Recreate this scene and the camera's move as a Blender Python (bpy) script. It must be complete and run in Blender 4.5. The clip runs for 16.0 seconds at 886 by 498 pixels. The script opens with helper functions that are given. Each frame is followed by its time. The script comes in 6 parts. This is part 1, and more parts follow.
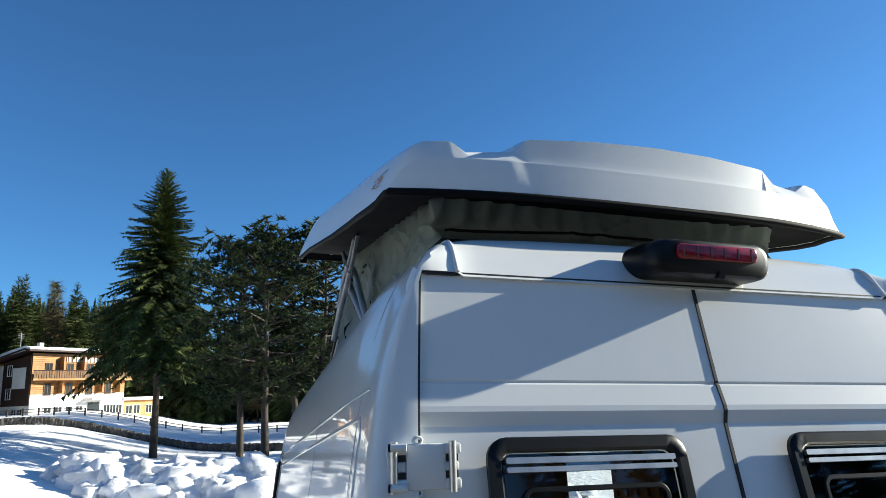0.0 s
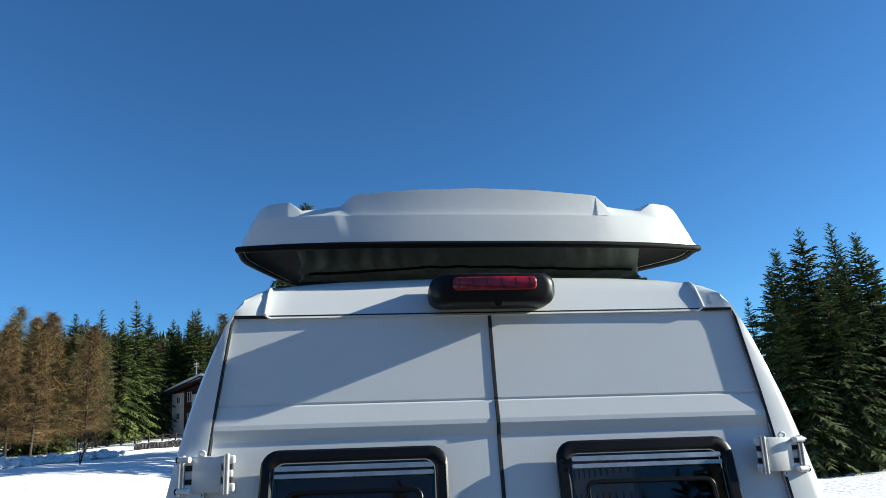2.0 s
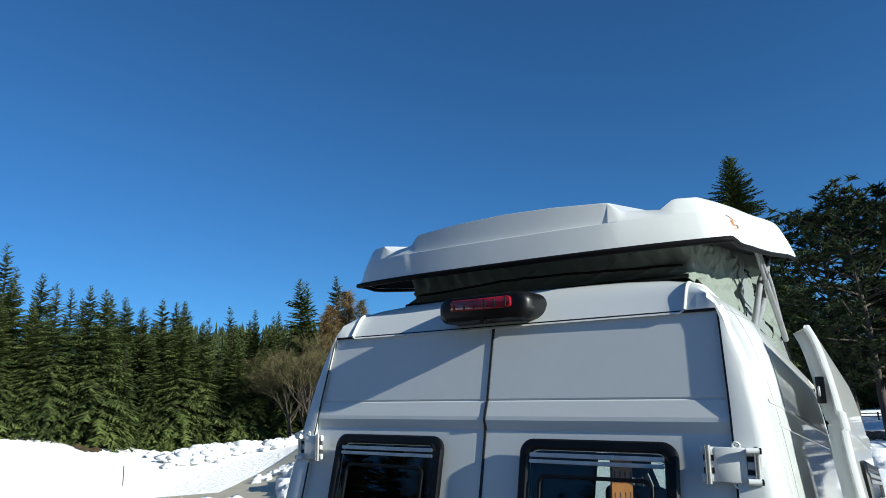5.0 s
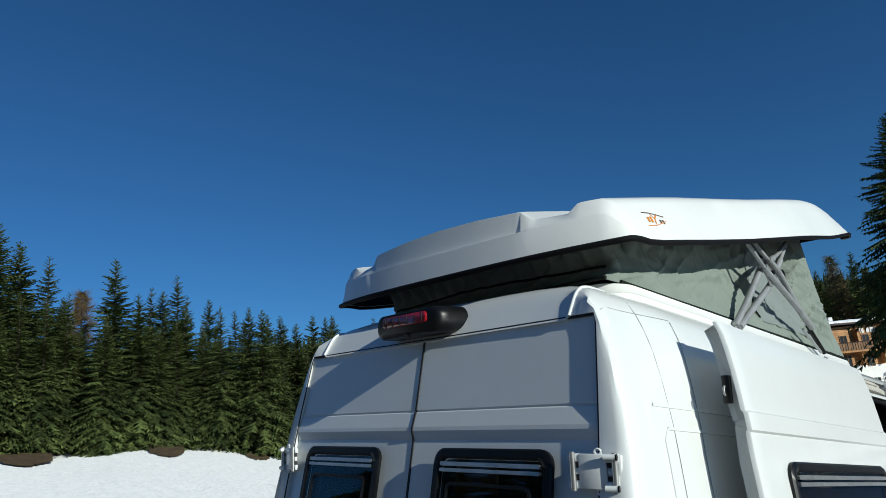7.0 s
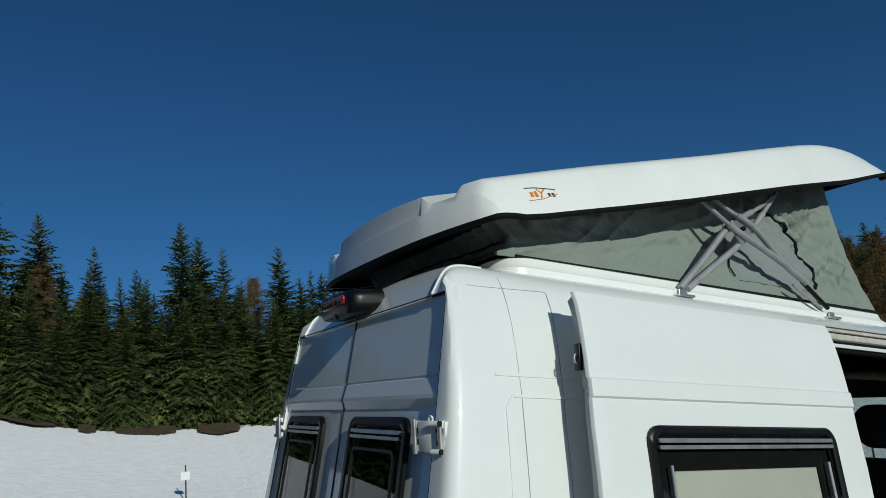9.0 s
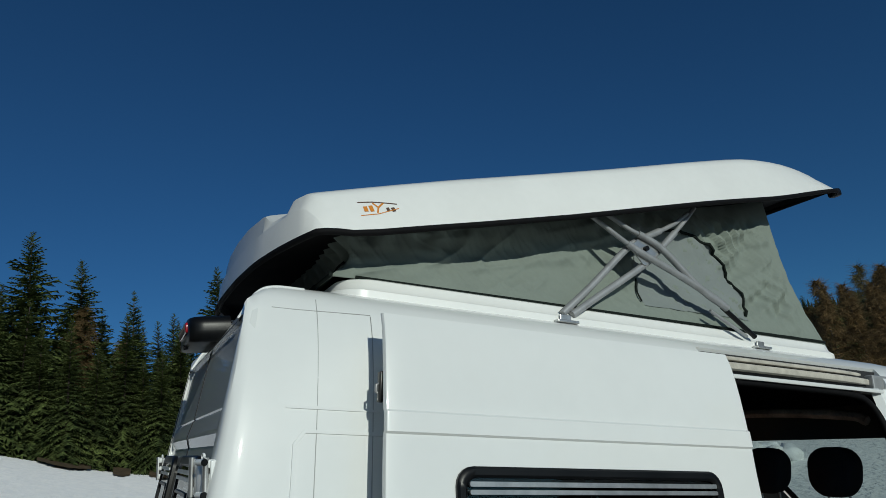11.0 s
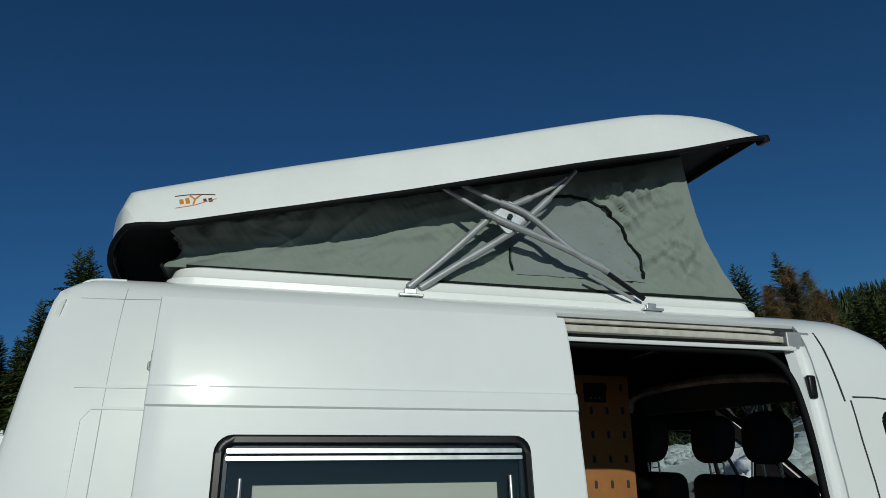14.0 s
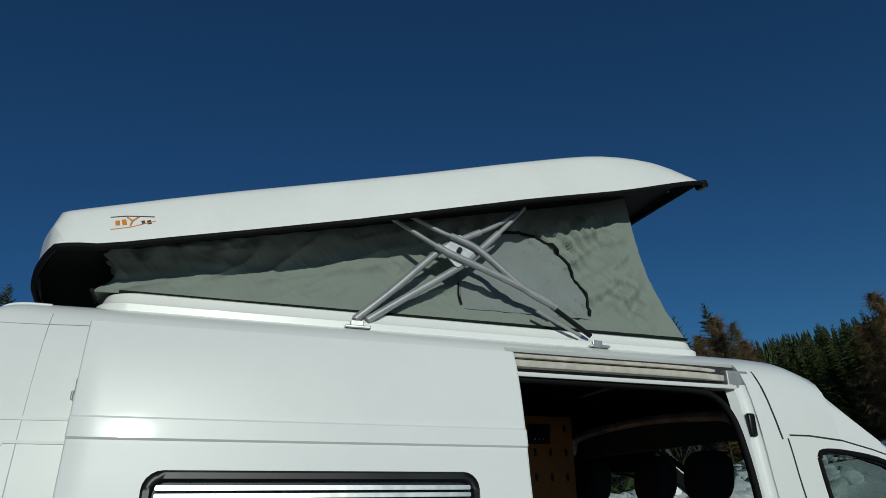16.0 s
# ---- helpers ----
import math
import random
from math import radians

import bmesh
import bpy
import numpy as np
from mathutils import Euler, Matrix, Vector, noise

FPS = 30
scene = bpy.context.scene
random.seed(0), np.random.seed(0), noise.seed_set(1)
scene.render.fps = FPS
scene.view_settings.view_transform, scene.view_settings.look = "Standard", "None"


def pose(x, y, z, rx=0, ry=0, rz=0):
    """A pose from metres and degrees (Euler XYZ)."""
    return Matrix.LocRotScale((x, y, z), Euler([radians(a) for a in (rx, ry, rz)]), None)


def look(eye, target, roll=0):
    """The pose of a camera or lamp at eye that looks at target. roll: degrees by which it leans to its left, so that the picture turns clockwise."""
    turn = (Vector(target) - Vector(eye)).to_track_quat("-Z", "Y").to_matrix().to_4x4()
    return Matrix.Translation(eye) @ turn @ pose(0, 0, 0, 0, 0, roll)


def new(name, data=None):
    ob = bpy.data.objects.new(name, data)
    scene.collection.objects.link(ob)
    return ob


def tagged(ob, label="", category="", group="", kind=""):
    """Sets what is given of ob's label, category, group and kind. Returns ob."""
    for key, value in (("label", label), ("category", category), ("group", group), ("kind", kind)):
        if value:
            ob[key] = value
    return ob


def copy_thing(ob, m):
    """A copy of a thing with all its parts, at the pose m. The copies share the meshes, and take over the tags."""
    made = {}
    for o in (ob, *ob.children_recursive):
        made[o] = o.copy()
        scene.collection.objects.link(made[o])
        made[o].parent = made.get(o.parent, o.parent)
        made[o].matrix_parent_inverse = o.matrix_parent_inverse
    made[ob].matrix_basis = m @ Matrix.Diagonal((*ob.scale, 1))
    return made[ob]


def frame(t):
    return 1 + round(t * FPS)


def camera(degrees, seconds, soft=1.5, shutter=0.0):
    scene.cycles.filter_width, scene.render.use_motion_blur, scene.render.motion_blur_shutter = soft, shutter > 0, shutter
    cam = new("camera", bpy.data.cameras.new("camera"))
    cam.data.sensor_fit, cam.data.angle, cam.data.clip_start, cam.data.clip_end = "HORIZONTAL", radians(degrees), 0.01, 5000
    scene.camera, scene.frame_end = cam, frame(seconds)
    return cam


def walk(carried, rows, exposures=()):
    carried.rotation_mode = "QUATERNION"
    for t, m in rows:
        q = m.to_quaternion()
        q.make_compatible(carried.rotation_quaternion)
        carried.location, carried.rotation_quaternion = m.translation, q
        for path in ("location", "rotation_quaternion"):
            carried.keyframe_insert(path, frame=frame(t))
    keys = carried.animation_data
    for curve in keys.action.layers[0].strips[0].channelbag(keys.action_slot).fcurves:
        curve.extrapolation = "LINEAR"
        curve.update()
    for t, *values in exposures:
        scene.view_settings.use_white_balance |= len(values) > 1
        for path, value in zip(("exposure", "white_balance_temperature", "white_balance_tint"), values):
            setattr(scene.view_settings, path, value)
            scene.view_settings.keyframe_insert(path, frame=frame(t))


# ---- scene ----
cam = camera(68.0, 16.0, 0.5)
PATH = [
    (0, (-1.271, -1.579, 1.812), (-0.707, 0.216, 2.49), -2.3),
    (0.5, (-1.07, -1.75, 1.8), (-0.581, 0.055, 2.507), -3.8),
    (1, (-0.761, -1.81, 1.745), (-0.518, 0.005, 2.549), 0.3),
    (1.5, (-0.529, -1.967, 1.74), (-0.324, -0.123, 2.486), -1.6),
    (2, (-0.316, -2.108, 1.742), (-0.167, -0.252, 2.473), -2.3),
    (2.5, (-0.048, -2.162, 1.717), (-0.242, -0.343, 2.525), 0.4),
    (3, (0.23, -2.175, 1.752), (-0.146, -0.364, 2.513), 0.8),
    (3.5, (0.453, -2.253, 1.73), (-0.108, -0.465, 2.429), 2.1),
    (4, (0.687, -2.265, 1.8), (0.069, -0.49, 2.483), 0.6),
    (4.2, (0.826, -2.256, 1.789), (0.074, -0.532, 2.47), 0.6),
    (6.3, (1.799, -1.962, 1.877), (0.513, -0.55, 2.471), 1.6),
    (6.5, (1.863, -1.879, 1.893), (0.521, -0.538, 2.526), 1.0),
    (7, (2.045, -1.777, 1.878), (0.638, -0.493, 2.485), 1.8),
    (7.5, (2.261, -1.65, 1.895), (0.732, -0.471, 2.418), 0.5),
    (8, (2.395, -1.364, 1.885), (0.731, -0.378, 2.393), 2.5),
    (8.5, (2.583, -1.206, 1.901), (0.909, -0.248, 2.427), -0.5),
    (9, (2.803, -1.105, 1.908), (1.11, -0.168, 2.411), 1.0),
    (9.2, (2.88, -1.045, 1.923), (1.205, -0.079, 2.435), -0.3),
    (11.3, (2.969, -0.093, 1.89), (1.229, 0.643, 2.546), 1.9),
    (11.5, (3.003, 0.062, 1.878), (1.229, 0.723, 2.523), 1.9),
    (12, (3.141, 0.265, 1.856), (1.36, 0.908, 2.499), -0.5),
    (12.5, (3.305, 0.345, 1.879), (1.496, 0.986, 2.439), 0.1),
    (13, (3.381, 0.402, 1.874), (1.595, 1.096, 2.45), -2.3),
    (13.5, (3.391, 0.581, 1.826), (1.581, 1.166, 2.441), -0.3),
    (14, (3.366, 0.706, 1.844), (1.526, 1.218, 2.439), -0.2),
    (14.5, (3.344, 0.715, 1.843), (1.532, 1.33, 2.425), -0.4),
    (15, (3.333, 0.716, 1.813), (1.541, 1.367, 2.417), 0.2),
    (15.5, (3.311, 0.68, 1.803), (1.576, 1.396, 2.495), -0.3),
    (16, (3.3, 0.688, 1.801), (1.56, 1.358, 2.527), -0.7),
]
EXPOSURES = [(0, 1.10, 6700, 2), (0.5, 0.95, 6600, 2), (1.5, 0.96, 6500, 2), (3, 0.98, 6400, 2), (4.1, 0.84, 6300, 1), (6.5, 0.08, 6100, 0), (9, -0.65, 6100, -2), (11.5, -0.87, 6100, -2), (16, -0.97, 6100, -2)]
SKY_POWER, SUN_POWER = 0.072, 4.7
# The van stands on sloping ground: its own axes (x right, y ahead, z up) turned into the plumb world.
VAN = Vector((-0.046, -0.126, 1.0)).rotation_difference(Vector((0, 0, 1))).to_matrix().to_4x4()
walk(cam, [(t, VAN @ look(eye, target, roll)) for t, eye, target, roll in PATH], EXPOSURES)

# ---- light ----
SUN_WAY = (VAN.to_3x3() @ Vector((1.0, -0.075, 0.37))).normalized()
world = bpy.data.worlds.new("sky")
scene.world = world
world.use_nodes = True
sky = world.node_tree.nodes.new("ShaderNodeTexSky")
sky.sky_type, sky.sun_disc = "NISHITA", False
sky.sun_elevation, sky.sun_rotation = math.asin(SUN_WAY.z), math.atan2(SUN_WAY.x, SUN_WAY.y)
sky.altitude, sky.air_density, sky.dust_density, sky.ozone_density = 2000, 1.0, 1.2, 4.0
background = world.node_tree.nodes["Background"]
background.inputs["Strength"].default_value = SKY_POWER
air = world.node_tree.nodes.new("ShaderNodeVectorMath")
air.operation = "MULTIPLY"
air.inputs[1].default_value = (0.55, 0.90, 1.165)  # thin, dry mountain air: a deeper blue
world.node_tree.links.new(sky.outputs[0], air.inputs[0])
world.node_tree.links.new(air.outputs[0], background.inputs[0])
lamp = bpy.data.lights.new("sun", "SUN")
lamp.energy, lamp.angle, lamp.color = SUN_POWER, radians(0.53), (1.0, 0.93, 0.83)
sun = new("sun", lamp)
sun.matrix_world = SUN_WAY.to_track_quat("Z", "Y").to_matrix().to_4x4()


# ---- materials ----
def material(name, color, rough=0.5, metal=0.0, vary=0.12, scale=3.0, bump=0.0, bump_scale=60.0, coat=0.0, second=None, island=False, spec=0.5, per_object=0.0):
    """A surface of one or two colours, mottled at a coarse and a fine scale, with fine relief."""
    mat = bpy.data.materials.new(name)
    mat.use_nodes = True
    nodes, links = mat.node_tree.nodes, mat.node_tree.links
    bsdf = nodes["Principled BSDF"]
    bsdf.inputs["Metallic"].default_value = metal
    bsdf.inputs["Coat Weight"].default_value = coat
    bsdf.inputs["Coat Roughness"].default_value = 0.04
    bsdf.inputs["Specular IOR Level"].default_value = spec
    where = nodes.new("ShaderNodeTexCoord")
    coarse, fine = nodes.new("ShaderNodeTexNoise"), nodes.new("ShaderNodeTexNoise")
    coarse.inputs["Scale"].default_value, fine.inputs["Scale"].default_value = scale, scale * 11
    coarse.inputs["Detail"].default_value = fine.inputs["Detail"].default_value = 4
    for n in (coarse, fine):
        links.new(where.outputs["Object"], n.inputs["Vector"])
    both = nodes.new("ShaderNodeMath")
    both.operation = "MULTIPLY_ADD"
    both.inputs[1].default_value = 0.4
    links.new(fine.outputs[0], both.inputs[0])
    links.new(coarse.outputs[0], both.inputs[2])
    ramp = nodes.new("ShaderNodeValToRGB")
    other = second or tuple(c * (1 - vary * 2) for c in color)
    ramp.color_ramp.elements[0].position, ramp.color_ramp.elements[1].position = 0.5, 0.9
    ramp.color_ramp.elements[0].color, ramp.color_ramp.elements[1].color = (*other, 1), (*color, 1)
    links.new(both.outputs[0], ramp.inputs[0])
    out = ramp.outputs[0]
    if island or per_object:
        geo = nodes.new("ShaderNodeNewGeometry") if island else nodes.new("ShaderNodeObjectInfo")
        rnd = geo.outputs["Random Per Island"] if island else geo.outputs["Random"]
        span = nodes.new("ShaderNodeMapRange")
        amount = per_object or 0.5
        span.inputs["To Min"].default_value, span.inputs["To Max"].default_value = 1 - amount, 1 + amount
        links.new(rnd, span.inputs["Value"])
        tint = nodes.new("ShaderNodeVectorMath")
        tint.operation = "SCALE"
        links.new(out, tint.inputs[0])
        links.new(span.outputs[0], tint.inputs["Scale"])
        out = tint.outputs[0]
    links.new(out, bsdf.inputs["Base Color"])
    uneven = nodes.new("ShaderNodeMapRange")
    uneven.inputs["To Min"].default_value, uneven.inputs["To Max"].default_value = max(0.0, rough * 0.8), min(1.0, rough * 1.2)
    links.new(coarse.outputs[0], uneven.inputs["Value"])
    links.new(uneven.outputs[0], bsdf.inputs["Roughness"])
    if bump:
        relief, grain = nodes.new("ShaderNodeBump"), nodes.new("ShaderNodeTexNoise")
        grain.inputs["Scale"].default_value, grain.inputs["Detail"].default_value = bump_scale, 5
        links.new(where.outputs["Object"], grain.inputs["Vector"])
        relief.inputs["Strength"].default_value, relief.inputs["Distance"].default_value = bump, 0.5 / bump_scale
        links.new(grain.outputs[0], relief.inputs["Height"])
        links.new(relief.outputs[0], bsdf.inputs["Normal"])
    return mat


def glass_material(name, tint, rough=0.0):
    mat = bpy.data.materials.new(name)
    mat.use_nodes = True
    nodes, links = mat.node_tree.nodes, mat.node_tree.links
    nodes.remove(nodes["Principled BSDF"])
    clear, shine, mix, fres = (nodes.new("ShaderNodeBsdf" + k) if k in ("Transparent", "Glossy") else nodes.new("ShaderNode" + k) for k in ("Transparent", "Glossy", "MixShader", "LayerWeight"))
    steep, gloss = nodes.new("ShaderNodeMath"), nodes.new("ShaderNodeMath")
    steep.operation, gloss.operation = "POWER", "MULTIPLY_ADD"
    steep.inputs[1].default_value, gloss.inputs[1].default_value, gloss.inputs[2].default_value = 5.0, 0.85, 0.035
    clear.inputs[0].default_value = (*tint, 1)
    shine.inputs["Roughness"].default_value = rough
    fres.inputs[0].default_value = 0.5
    links.new(fres.outputs["Facing"], steep.inputs[0])
    links.new(steep.outputs[0], gloss.inputs[0])
    links.new(gloss.outputs[0], mix.inputs[0])
    links.new(clear.outputs[0], mix.inputs[1])
    links.new(shine.outputs[0], mix.inputs[2])
    links.new(mix.outputs[0], nodes["Material Output"].inputs[0])
    return mat


PAINT = material("white_paint", (0.76, 0.78, 0.775), 0.36, vary=0.02, scale=1.5, coat=0.8, spec=0.22)
GELCOAT = material("white_gelcoat", (0.82, 0.83, 0.81), 0.36, vary=0.03, scale=2.5, coat=0.25, bump=0.012, bump_scale=25)
SEAM = material("dark_seam", (0.02, 0.02, 0.022), 0.7)
GROOVE = material("grey_seam", (0.42, 0.43, 0.43), 0.5)
RUBBER = material("black_rubber", (0.006, 0.006, 0.007), 0.7, bump=0.1, spec=0.12)
PLASTIC = material("black_plastic", (0.006, 0.0065, 0.0075), 0.36, vary=0.2, scale=8, bump=0.05, bump_scale=220, spec=0.28)
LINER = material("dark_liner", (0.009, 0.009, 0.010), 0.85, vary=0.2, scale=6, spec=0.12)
CLOTH = material("grey_green_canvas", (0.215, 0.25, 0.222), 0.9, vary=0.04, scale=5, spec=0.2, bump=0.25, bump_scale=500)
CLOTH_DARK = material("dark_green_hem", (0.010, 0.015, 0.013), 0.9, vary=0.2, scale=9, spec=0.15)
FLAP = material("grey_mesh_window", (0.215, 0.243, 0.24), 0.8, vary=0.05, scale=7, spec=0.2, bump=0.2, bump_scale=700)
STEEL = material("grey_painted_steel", (0.36, 0.37, 0.38), 0.42, metal=0.3, vary=0.1, scale=14)
ALU = material("bare_aluminium", (0.62, 0.62, 0.61), 0.35, metal=0.85, vary=0.12, scale=20)
RED = material("red_lens", (0.42, 0.012, 0.025), 0.18, vary=0.3, scale=30, coat=0.6)
BLIND = material("cream_blind", (0.56, 0.56, 0.50), 0.7, vary=0.04, scale=5)
TINTED = glass_material("tinted_acrylic", (0.82, 0.86, 0.86))
CLEAR = glass_material("clear_glass", (0.48, 0.55, 0.53))
RAIL = material("cream_rail", (0.60, 0.57, 0.50), 0.4, vary=0.15, scale=18)
ORANGE_PLY = material("orange_plywood", (0.33, 0.135, 0.032), 0.5, vary=0.12, scale=4, second=(0.26, 0.105, 0.026))
SEAT = material("dark_seat_fabric", (0.022, 0.023, 0.026), 0.9, vary=0.25, scale=12, bump=0.2, bump_scale=300)
LOGO_ORANGE = material("orange_sticker", (0.62, 0.22, 0.02), 0.4)
LOGO_BROWN = material("brown_sticker", (0.10, 0.055, 0.035), 0.4)
SNOW = material("snow", (0.95, 0.95, 0.95), 0.75, vary=0.10, scale=1.6, bump=1.0, bump_scale=3.2, second=(0.80, 0.82, 0.85), spec=0.3)
SNOW_LUMP = material("lumpy_snow", (0.84, 0.86, 0.90), 0.8, vary=0.1, scale=1.5, bump=0.5, bump_scale=9, second=(0.66, 0.66, 0.66), spec=0.3)
ROAD = material("gritted_road", (0.66, 0.60, 0.46), 0.8, vary=0.2, scale=0.35, bump=0.3, bump_scale=12, second=(0.50, 0.45, 0.34))
# Darker than the road, to damp snow light bounced onto the van.
DARK_GRIT = material("bounce_damping_grit", (0.13, 0.118, 0.10), 0.85, vary=0.25, scale=0.6, bump=0.4, bump_scale=14, second=(0.075, 0.07, 0.06))
for m in (SNOW, SNOW_LUMP):
    m.node_tree.nodes["Principled BSDF"].inputs["Sheen Weight"].default_value = 0.5
    m.node_tree.nodes["Principled BSDF"].inputs["Sheen Roughness"].default_value = 0.6
TURF = material("bare_turf", (0.13, 0.085, 0.035), 0.95, vary=0.3, scale=2, bump=0.6, bump_scale=9, second=(0.05, 0.035, 0.018))
NEEDLE = material("spruce_needles", (0.112, 0.142, 0.042), 0.8, second=(0.020, 0.031, 0.011), scale=0.5, island=True, spec=0.15)
NEEDLE_PINE = material("pine_needles", (0.058, 0.075, 0.030), 0.8, second=(0.024, 0.034, 0.016), scale=0.7, island=True, spec=0.15)
DARK_TWIG = material("dark_twigs", (0.12, 0.085, 0.052), 0.9, second=(0.055, 0.042, 0.028), scale=0.8, island=True, spec=0.1)
LARCH = material("larch_needles", (0.175, 0.115, 0.052), 0.9, second=(0.09, 0.066, 0.034), scale=0.5, island=True, spec=0.1)
TWIG = material("bare_twigs", (0.145, 0.125, 0.062), 0.9, second=(0.08, 0.07, 0.036), scale=1.0, island=True, spec=0.1)
BARK = material("bark", (0.085, 0.066, 0.05), 0.95, second=(0.035, 0.027, 0.022), scale=2.5, bump=0.8, bump_scale=10)
WOOD = material("larch_boards", (0.50, 0.25, 0.08), 0.6, second=(0.33, 0.15, 0.045), scale=1.2, per_object=0.18)
BROWN_WOOD = material("weathered_boards", (0.20, 0.105, 0.04), 0.7, second=(0.11, 0.055, 0.025), scale=2.0, per_object=0.25)
DARK_WOOD = material("dark_boards", (0.055, 0.025, 0.02), 0.7, vary=0.25, scale=2)
PLASTER = material("white_plaster", (0.78, 0.78, 0.76), 0.85, vary=0.05, scale=1.0, bump=0.1, bump_scale=30)
STONE = material("dark_stone", (0.12, 0.11, 0.10), 0.9, vary=0.3, scale=3, per_object=0.4)
PANE = material("window_pane", (0.03, 0.035, 0.04), 0.12, vary=0.1, spec=0.3)


# ---- mesh helpers ----
def mesh_of(name, bm, mat, smooth=None):
    me = bpy.data.meshes.new(name)
    bm.normal_update()
    bm.to_mesh(me)
    bm.free()
    me.materials.append(mat)
    if smooth is not None:
        me.shade_smooth()
        if smooth < 179:
            me.set_sharp_from_angle(angle=radians(smooth))
    return me


def part(name, bm, mat, parent, label="", smooth=None):
    ob = new(name, mesh_of(name, bm, mat, smooth))
    ob.parent = parent
    return tagged(ob, label)


def thing(name, label, category, place=None, group="", kind=""):
    ob = new(name)
    ob.empty_display_size = 0.2
    if place is not None:
        ob.matrix_world = place
    return tagged(ob, label, category, group, kind)


def box(bm, a, b, m=None):
    lo, hi = Vector([min(p) for p in zip(a, b)]), Vector([max(p) for p in zip(a, b)])
    r = bmesh.ops.create_cube(bm, size=1.0)["verts"]
    for v in r:
        v.co = Vector([lo[k] + (v.co[k] + 0.5) * (hi[k] - lo[k]) for k in range(3)])
        if m is not None:
            v.co = m @ v.co
    return r


def bevelled_box(a, b, width=0.01, segments=2, m=None):
    bm = bmesh.new()
    box(bm, a, b, m)
    bmesh.ops.bevel(bm, geom=bm.edges[:], offset=width, segments=segments, profile=0.5, affect="EDGES")
    return bm


def tube(bm, points, radius, sides=10, ends=True, taper=1.0):
    """A round bar through the points."""
    points = [Vector(p) for p in points]
    rings = []
    up = None
    for k, p in enumerate(points):
        d = (points[min(k + 1, len(points) - 1)] - points[max(k - 1, 0)]).normalized()
        a = d.orthogonal().normalized() if up is None else (up - up.dot(d) * d).normalized()
        up = a
        b = d.cross(a)
        r = radius * (1 + (taper - 1) * k / max(1, len(points) - 1))
        rings.append([bm.verts.new(p + r * (math.cos(q) * a + math.sin(q) * b)) for q in (2 * math.pi * i / sides for i in range(sides))])
    for r0, r1 in zip(rings, rings[1:]):
        for i in range(sides):
            bm.faces.new((r0[i], r0[(i + 1) % sides], r1[(i + 1) % sides], r1[i]))
    if ends:
        bm.faces.new(rings[0][::-1])
        bm.faces.new(rings[-1])
    return bm


def smooth_path(points, steps=5):
    """Points of a Catmull-Rom curve through the given ones."""
    p = [Vector(q) for q in points]
    p = [p[0] * 2 - p[1]] + p + [p[-1] * 2 - p[-2]]
    out = []
    for a, b, c, d in zip(p, p[1:], p[2:], p[3:]):
        for k in range(steps):
            s = k / steps
            out.append(0.5 * (2 * b + (c - a) * s + (2 * a - 5 * b + 4 * c - d) * s * s + (3 * b - a - 3 * c + d) * s ** 3))
    return out + [p[-2]]


def rounded(w, h, r, n=5):
    """The outline of a rounded rectangle of that width and height, round (0, 0)."""
    out = []
    for cx, cy, a0 in ((w / 2 - r, h / 2 - r, 0), (-w / 2 + r, h / 2 - r, 90), (-w / 2 + r, -h / 2 + r, 180), (w / 2 - r, -h / 2 + r, 270)):
        out += [(cx + r * math.cos(radians(a0 + 90 * k / n)), cy + r * math.sin(radians(a0 + 90 * k / n))) for k in range(n + 1)]
    return out


def plate(bm, outline, depth, m, hole=None, round_edge=0.0):
    """A flat plate of that outline, lying in the x-y plane of m with its front at +depth; hole: an inner outline with as many points."""
    n = len(outline)
    def ring(o, z):
        return [bm.verts.new(m @ Vector((x, y, z))) for x, y in o]
    shrink = lambda o, d: [(x - d * (1 if x > 0 else -1), y - d * (1 if y > 0 else -1)) for x, y in o]  # noqa: E731
    back, side, front = ring(outline, 0), ring(outline, depth - round_edge), ring(shrink(outline, round_edge), depth)
    loops = [back, side, front]
    if hole:
        loops += [ring(shrink(hole, -round_edge), depth), ring(hole, depth - round_edge), ring(hole, 0)]
    for a, b in zip(loops, loops[1:]):
        for i in range(n):
            bm.faces.new((a[i], a[(i + 1) % n], b[(i + 1) % n], b[i]))
    if not hole:
        bm.faces.new(front)
        bm.faces.new(back[::-1])
    return bm


def lerp(a, b, s):
    return a + (b - a) * s


def table(rows, v):
    """Straight-line interpolation in rows of (v, value)."""
    return float(np.interp(v, [r[0] for r in rows], [r[1] for r in rows]))


def curve(rows, v):
    """Smooth interpolation through rows of (v, value)."""
    k = min(max(sum(r[0] <= v for r in rows) - 1, 0), len(rows) - 2)
    p = [rows[min(max(i, 0), len(rows) - 1)] for i in (k - 1, k, k + 1, k + 2)]
    span = p[2][0] - p[1][0]
    m1 = (p[2][1] - p[0][1]) / (p[2][0] - p[0][0]) * span
    m2 = (p[3][1] - p[1][1]) / (p[3][0] - p[1][0]) * span
    q = (v - p[1][0]) / span
    return (2 * q ** 3 - 3 * q * q + 1) * p[1][1] + (q ** 3 - 2 * q * q + q) * m1 + (3 * q * q - 2 * q ** 3) * p[2][1] + (q ** 3 - q * q) * m2


def step(a, b, v):
    s = min(1.0, max(0.0, (v - a) / (b - a)))
    return s * s * (3 - 2 * s)


